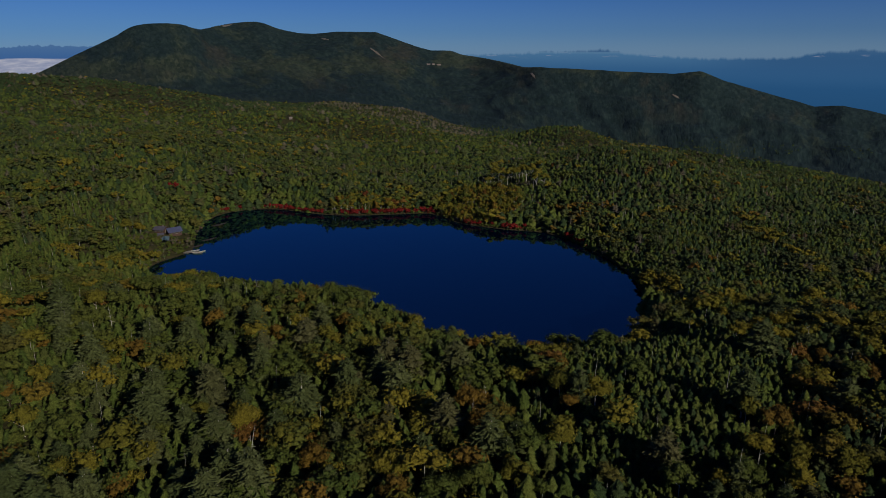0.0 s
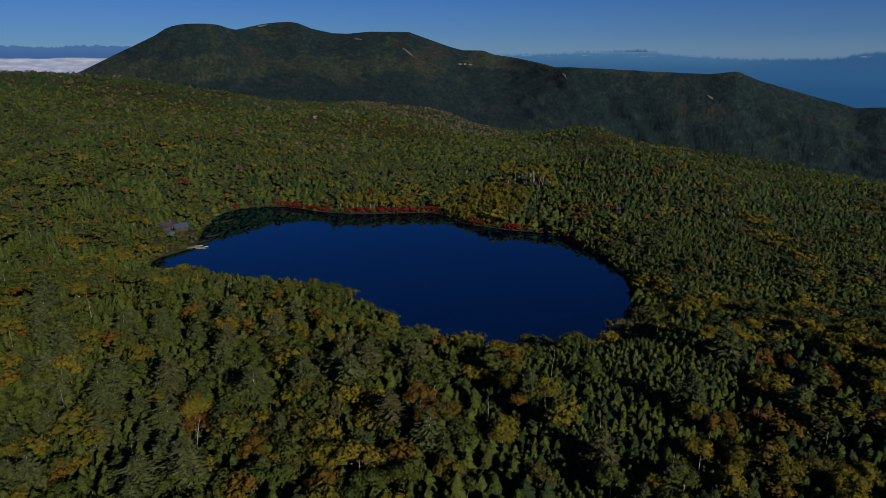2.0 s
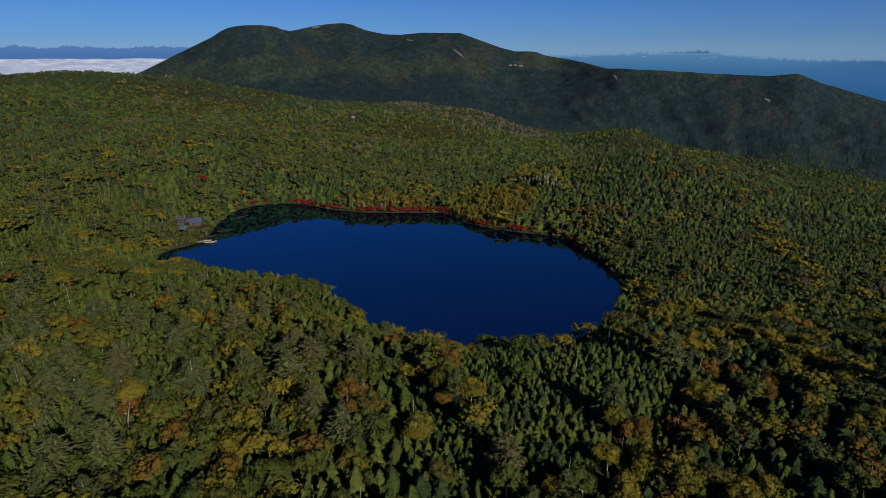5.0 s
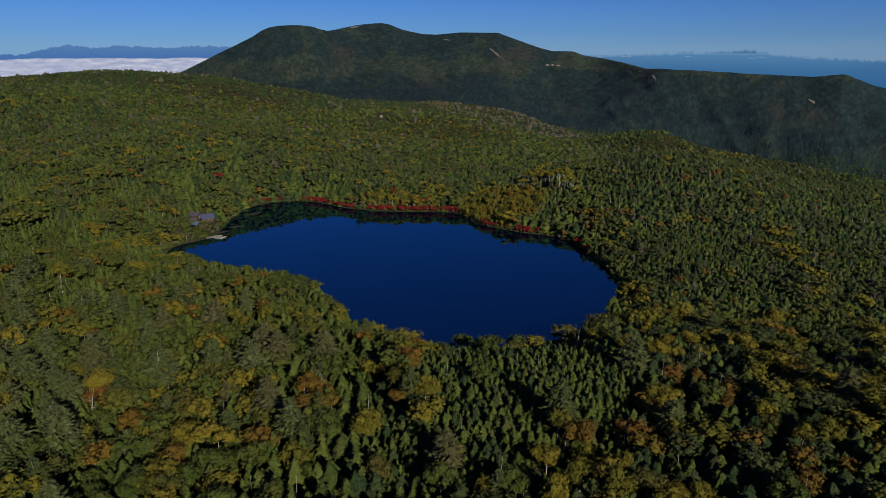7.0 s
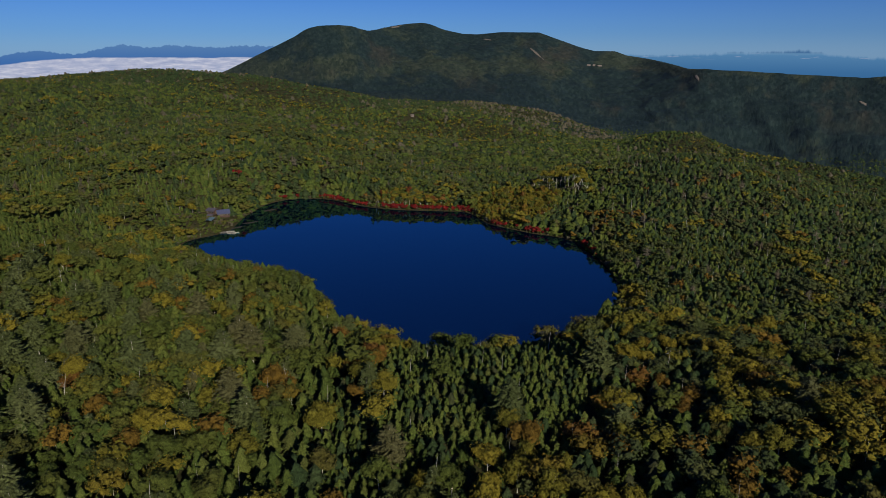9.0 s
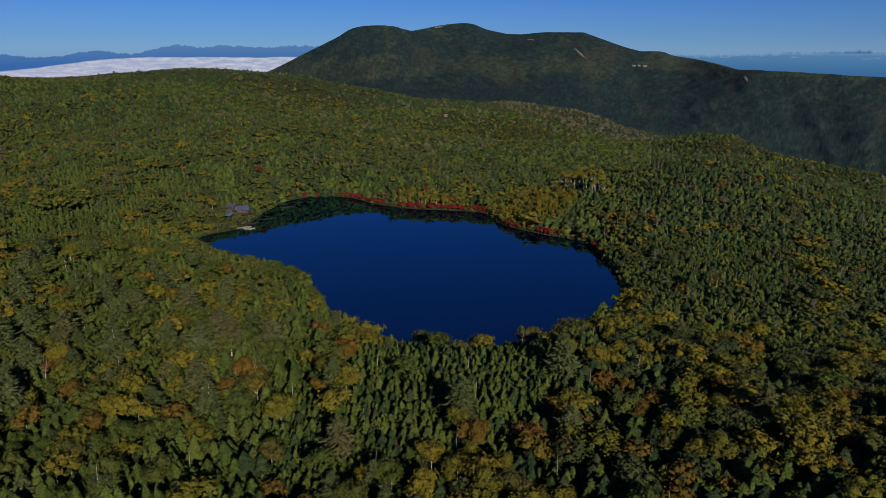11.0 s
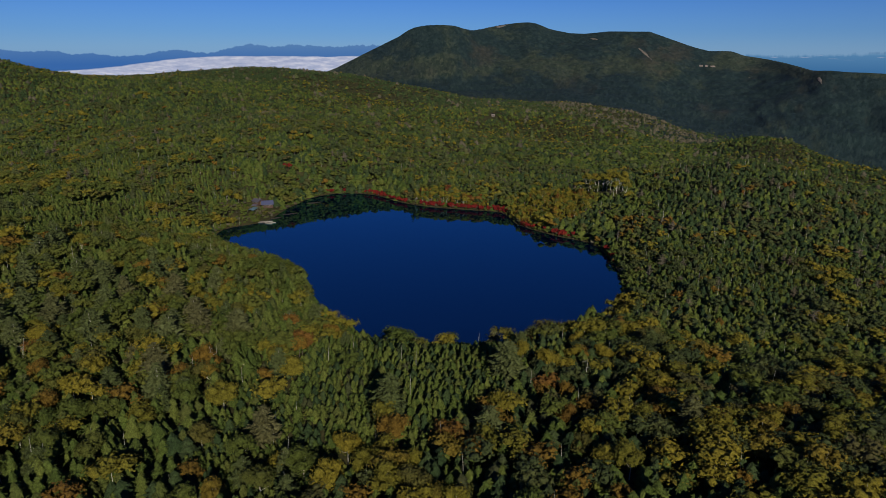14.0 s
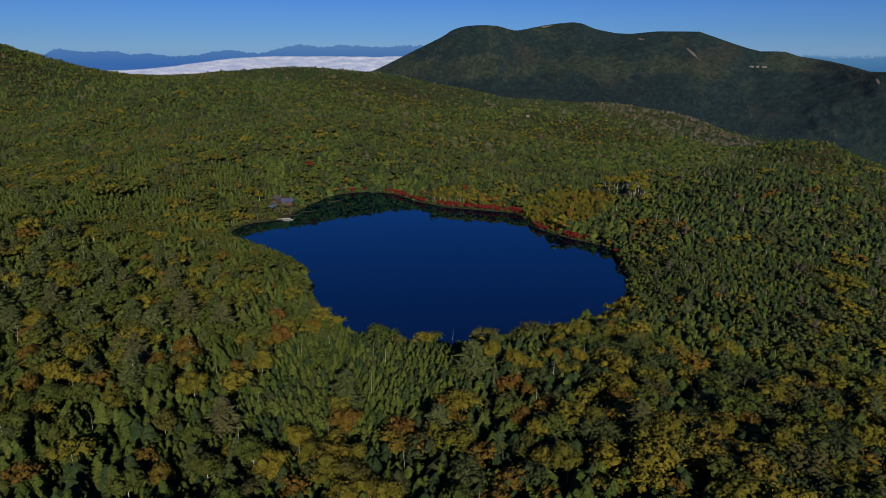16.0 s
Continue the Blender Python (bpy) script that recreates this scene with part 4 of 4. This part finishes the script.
def red_bush(rng, x, y, tall):
    z = float(ground_z(np.array([x]), np.array([y]))[0]) - 0.2
    v = int(rng.integers(0, 3))
    key = ("bush", v)
    if key not in DONE:
        root = new("bush")
        part("stem", stem(rng, 0.6, 0.03), M_BARK, root).scale = (2.4,) * 3
        part("leaves", SHAPES["bush"][0][v], M_RED, root).scale = (2.4,) * 3
        DONE[key] = tagged(root, "crimson autumn bush on the lake shore", "bush", "red bushes on the shore")
        root.matrix_basis = pose(x, y, z, 0, 0, rng.random() * 360)
        return
    copy_thing(DONE[key], pose(x, y, z, 0, 0, rng.random() * 360) @ Matrix.Scale(tall / 2.4, 4))


def build_bushes():
    rng = np.random.default_rng(61)
    for x, y, tall in ((-180, 439, 7.2), (-184, 441, 6.4), (-177, 442, 6.0), (-187, 438, 5.4)):
        red_bush(rng, x, y, tall)
    for cx, cy, half in RED_BUSHES:
        for _ in range(int(half * 4.6)):
            x = cx + rng.uniform(-half, half)
            k = int(np.argmin(np.hypot(OUTLINE[:, 0] - x, (OUTLINE[:, 1] - cy) * 0.6)))
            near = OUTLINE[k] + (OUTLINE[(k + 1) % len(OUTLINE)] - OUTLINE[k]) * rng.uniform(-0.7, 0.7)
            out = near - OUTLINE.mean(0)
            p = near + out / np.linalg.norm(out) * rng.uniform(0.6, 3.6)
            if off_shore(p[:1], p[1:])[0] > 0.3:
                red_bush(rng, float(p[0]), float(p[1]), rng.uniform(2.2, 4.2))


# ---- hut, boats and other made things ----
def plain(name, low, high, rough=0.8, scale=1.5, metal=0.0):
    return material(name, lambda n, here: {"Base Color": n.mix(n.noise(here, scale, 4, 0.65), low, high), "Roughness": rough, "Metallic": metal,
                                           "Normal": bump(n, n.noise(here, scale * 4, 3), 0.3, 0.03)})


M_ROOF = plain("blue_grey_sheet_roof", (0.045, 0.052, 0.11), (0.085, 0.095, 0.17), 0.45, 0.6)
M_ROOF_OLD = plain("weathered_purple_roof", (0.050, 0.045, 0.070), (0.095, 0.085, 0.11), 0.6, 0.6)
M_TIMBER = plain("brown_timber_wall", (0.035, 0.018, 0.014), (0.085, 0.045, 0.032), 0.8, 1.2)
M_DARK = plain("dark_window_glass", (0.012, 0.014, 0.018), (0.03, 0.034, 0.04), 0.15)
M_PALE = plain("pale_boat_hull", (0.30, 0.29, 0.25), (0.50, 0.48, 0.43), 0.55)
M_PLANK = plain("grey_deck_plank", (0.20, 0.18, 0.15), (0.36, 0.33, 0.28), 0.85)
M_TARP = plain("blue_tarpaulin", (0.15, 0.27, 0.33), (0.29, 0.42, 0.47), 0.5)
M_CONCRETE = plain("pale_station_wall", (0.15, 0.12, 0.11), (0.24, 0.20, 0.18), 0.85, 0.2)
M_SAND = plain("wet_mud_flat", (0.020, 0.014, 0.010), (0.052, 0.040, 0.028), 0.75, 0.5)


def box(bm, x0, x1, y0, y1, z0, z1, edge=0.0):
    made = bmesh.ops.create_cube(bm, size=1.0, matrix=Matrix.Translation(((x0 + x1) / 2, (y0 + y1) / 2, (z0 + z1) / 2)) @ Matrix.Diagonal((x1 - x0, y1 - y0, z1 - z0, 1)))
    if edge:
        edges = list({e for v in made["verts"] for e in v.link_edges})
        bmesh.ops.bevel(bm, geom=edges, offset=edge, segments=1, affect="EDGES")
    return bm


def boxed(*size, edge=0.0):
    return box(bmesh.new(), *size, edge=edge)


def at_ground(x, y):
    return float(ground_z(np.array([float(x)]), np.array([float(y)]))[0])


def gable(bm, half_x, half_y, eave, ridge, thick, over):
    """A gable roof of two thick slopes, its ridge along x."""
    x, y = half_x + over, half_y + over
    drop = (ridge - eave) / half_y * over
    rows = [(-y, eave - drop), (0, ridge), (y, eave - drop)]
    outer = [[bm.verts.new((sx, yy, zz + thick)) for yy, zz in rows] for sx in (-x, x)]
    inner = [[bm.verts.new((sx, yy, zz)) for yy, zz in rows] for sx in (-x, x)]
    for k in (0, 1):
        bm.faces.new((outer[0][k], outer[1][k], outer[1][k + 1], outer[0][k + 1]))
        bm.faces.new((inner[0][k], inner[0][k + 1], inner[1][k + 1], inner[1][k]))
        for s in (0, 1):
            bm.faces.new((outer[s][k], outer[s][k + 1], inner[s][k + 1], inner[s][k]))
    for k in (0, 2):
        bm.faces.new((outer[0][k], inner[0][k], inner[1][k], outer[1][k]))
    bmesh.ops.recalc_face_normals(bm, faces=bm.faces[:])
    return bm


def house(name, label, category, x, y, turn, half_x, half_y, eave, ridge, wall_mat, roof_mat, windows, chimney=False, sink=0.4):
    root = new(name)
    z = at_ground(x, y)
    bm = boxed(-half_x, half_x, -half_y, half_y, -sink, eave)
    for sx in (-half_x, half_x):               # gable ends
        step = 0.12 if sx < 0 else -0.12
        a = [bm.verts.new((sx, yy, zz)) for yy, zz in ((-half_y, eave), (half_y, eave), (0, ridge - 0.05))]
        b = [bm.verts.new((sx + step, yy, zz)) for yy, zz in ((-half_y, eave), (half_y, eave), (0, ridge - 0.05))]
        bm.faces.new(a)
        bm.faces.new(b)
        for k in range(3):
            bm.faces.new((a[k], a[(k + 1) % 3], b[(k + 1) % 3], b[k]))
    part("wall", bm, wall_mat, root)
    roof = part("roof", gable(bmesh.new(), half_x, half_y, eave, ridge, 0.16, 0.6), roof_mat, root)
    for k in range(windows):
        wx = -half_x + (k + 0.5) * 2 * half_x / windows
        w = part("window", boxed(wx - 0.55, wx + 0.55, -half_y - 0.07, -half_y + 0.05, eave * 0.42, eave * 0.80, edge=0.02), M_PLANK, root)
        part("pane", boxed(wx - 0.45, wx + 0.45, -half_y - 0.10, -half_y - 0.06, eave * 0.46, eave * 0.76), M_DARK, w)
    part("door", boxed(half_x - 0.02, half_x + 0.08, -0.5, 0.5, 0.05, min(2.05, eave * 0.8), edge=0.02), M_PLANK, root)
    if chimney:
        part("chimney", boxed(half_x * 0.3, half_x * 0.3 + 0.5, 0.6, 1.1, eave, ridge + 0.9, edge=0.03), M_CONCRETE, roof)
    root.matrix_basis = pose(x, y, z, 0, 0, turn)
    return tagged(root, label, category)


house("mountain_hut", "brown timber mountain hut under a weathered purple roof", "hut", -174.6, 390, -8, 3.1, 2.7, 2.5, 3.8, M_TIMBER, M_ROOF_OLD, 4, True)
house("mountain_hut", "timber lakeside hut with a blue-grey sheet roof", "hut", -167.2, 391, 40, 3.8, 3.2, 2.6, 4.5, M_TIMBER, M_ROOF, 4)
house("shed", "small timber shed beside the lakeside huts", "shed", -171.5, 382.5, 5, 1.5, 1.2, 2.0, 2.7, M_TIMBER, M_ROOF_OLD, 1)
house("stone_hut", "small pale hut in a clearing on the plateau", "hut", -262, 1140, 15, 2.6, 2.0, 2.8, 4.0, M_CONCRETE, M_CONCRETE, 2)
for n_station, (x, y, half) in enumerate(((-88, 4145, 10), (-59, 4161, 7), (-27, 4186, 12))):
    house("station_building", "pale ropeway station building high on the mountain flank", "building", x, y, 8 * n_station, half, 6, 5, 8, M_CONCRETE, M_CONCRETE, 5, sink=9)


def tarpaulin(x, y):
    bm = bmesh.new()
    grid = [[bm.verts.new((u * 2.2, v * 4.6, 2.5 - 0.6 * abs(u) + 0.12 * math.sin(4 * u + 3 * v))) for u in np.linspace(-1, 1, 9)] for v in np.linspace(-1, 1, 9)]
    for a, b in zip(grid, grid[1:]):
        for k in range(8):
            bm.faces.new((a[k], a[k + 1], b[k + 1], b[k]))
    bmesh.ops.solidify(bm, geom=bm.faces[:], thickness=0.03)
    root = new("boat_cover")
    part("sheet", bm, M_TARP, root)
    for px, py in ((-2.0, -4.4), (2.0, -4.4), (-2.0, 4.4), (2.0, 4.4)):
        part("post", limb((px, py, -0.2), (px, py, 1.95), 0.05, 0.05, 6), M_PLANK, root)
    root.matrix_basis = pose(x, y, at_ground(x, y), 0, 0, 20)
    tagged(root, "blue tarpaulin shelter on posts below the hut", "shelter")


tarpaulin(-164.5, 371.5)


def rowboat():
    root = new("rowboat")
    sections, ring = [], np.linspace(-1, 1, 9)
    bm = bmesh.new()
    for s in np.linspace(-1, 1, 11):
        wide = 0.72 * (1 - abs(s) ** 2.6) + 0.10
        keel = 0.02 + 0.30 * abs(s) ** 3
        sections.append([bm.verts.new((s * 1.9, u * wide, keel + (0.52 + 0.14 * s * s - keel) * abs(u) ** 2.2)) for u in ring])
    for a, b in zip(sections, sections[1:]):
        for k in range(8):
            bm.faces.new((a[k], b[k], b[k + 1], a[k + 1]))
    bmesh.ops.solidify(bm, geom=bm.faces[:], thickness=0.04)
    part("hull", bm, M_PALE, root)
    for sx in (-0.75, 0.1, 0.95):
        part("seat", boxed(sx - 0.13, sx + 0.13, -0.6, 0.6, 0.33, 0.37, edge=0.008), M_PLANK, root)
    return tagged(root, "pale wooden rowing boat moored at the landing", "boat", "rowing boats at the landing")


first = rowboat()
first.matrix_basis = pose(-147.5, 358.6, -0.02, 0, 0, 15)
for x, y, a in ((-146.3, 362.2, 70), (-143.8, 363.9, 30), (-143.0, 359.0, -10), (-140.4, 359.2, 5), (-139.6, 362.0, 40), (-148.0, 361.0, 85)):
    copy_thing(first, pose(x, y, -0.04, 0, 0, a))


def landing():
    root = new("landing_stage")
    for k in range(26):
        part("plank", boxed(k * 0.42, k * 0.42 + 0.38, -0.9, 0.9, 0.42, 0.48, edge=0.006), M_PLANK, root)
    for k in range(5):
        for sy in (-0.8, 0.8):
            part("post", limb((0.2 + k * 2.6, sy, -1.2), (0.2 + k * 2.6, sy, 0.75), 0.08, 0.07, 6), M_PLANK, root)
    root.matrix_basis = pose(-151.5, 360.2, 0.0, 0, 0, 3)
    tagged(root, "grey plank landing stage on posts at the shore", "landing stage")


landing()


def mud_flat(x, y, long, wide, turn, seed):
    rng = np.random.default_rng(seed)
    bm = bmesh.new()
    centre, rings = bm.verts.new((0, 0, 0.16)), []
    shape = 1 + 0.18 * np.sin(np.arange(28) * 6.283 / 28 * 3 + rng.random() * 6) + rng.uniform(-0.06, 0.06, 28)
    for f, z in ((0.5, 0.13), (0.85, 0.06), (1.05, -0.12)):
        rings.append([bm.verts.new((math.cos(k * 6.283 / 28) * long * f * shape[k], math.sin(k * 6.283 / 28) * wide * f * shape[k], z)) for k in range(28)])
    for k in range(28):
        bm.faces.new((centre, rings[0][k], rings[0][(k + 1) % 28]))
        for a, b in zip(rings, rings[1:]):
            bm.faces.new((a[k], b[k], b[(k + 1) % 28], a[(k + 1) % 28]))
    me = bpy.data.meshes.new("mud_flat")
    bm.to_mesh(me)
    bm.free()
    me.materials.append(M_SAND)
    ob = tagged(new("mud_flat", me), "low brown mud flat just clear of the lake water", "mud flat", kind="structure")
    ob.matrix_basis = pose(x, y, 0.0, 0, 0, turn)


mud_flat(-150, 424, 6, 2.0, 60, 2)
mud_flat(-145, 388, 6, 1.5, 50, 3)
mud_flat(-147, 374, 5, 1.4, 60, 4)


# ---- bare slides and rocks on the mountain ----
def slide(label, az0, r0, az1, r1, width, seed, lift=1.5):
    """A strip of bare scree that follows the slope, given by bearing and distance of its two ends."""
    rng = np.random.default_rng(seed)
    steps, across = 24, 5
    verts, faces = [], []
    for k in range(steps):
        s = k / (steps - 1)
        az, r = az0 + (az1 - az0) * s, r0 + (r1 - r0) * s
        half = width * (0.25 + 0.75 * max(math.sin(3.1416 * min(s * 1.1 + 0.1, 1)), 0.0) ** 0.7) * rng.uniform(0.7, 1.15)
        for j in range(across):
            u = (j / (across - 1) - 0.5) * 2 * half + rng.uniform(-0.1, 0.1) * half
            b = math.radians(az) + u / r
            x, y = ORIGIN[0] + r * math.sin(b), ORIGIN[1] + r * math.cos(b)
            verts.append((x, y, at_ground(x, y) + lift * (1 - (j / 2 - 1) ** 4 * 0.9) + rng.uniform(0, 0.8)))
    for k in range(steps - 1):
        for j in range(across - 1):
            a = k * across + j
            faces.append((a, a + 1, a + across + 1, a + across))
    tagged(new("scree_slide", mesh_from("scree_slide", verts, faces, M_SCREE)), label, "scree", kind="structure")


slide("pale scree slide on the mountain flank", -7.24, 4150, -6.05, 3869, 10, 1)
slide("round bare patch near the mountain crest", -11.1, 4443, -10.6, 4370, 17, 2)
slide("grey rock outcrop on the dark ridge", 17.9, 3014, 18.4, 2940, 9, 3)
slide("bare gully on the dark ridge", 6.2, 3330, 6.5, 3200, 7, 4)
slide("pale stones on the mountain top", -19.0, 4330, -18.1, 4580, 8, 5)

# ---- forest ----
build_forest()
build_bushes()
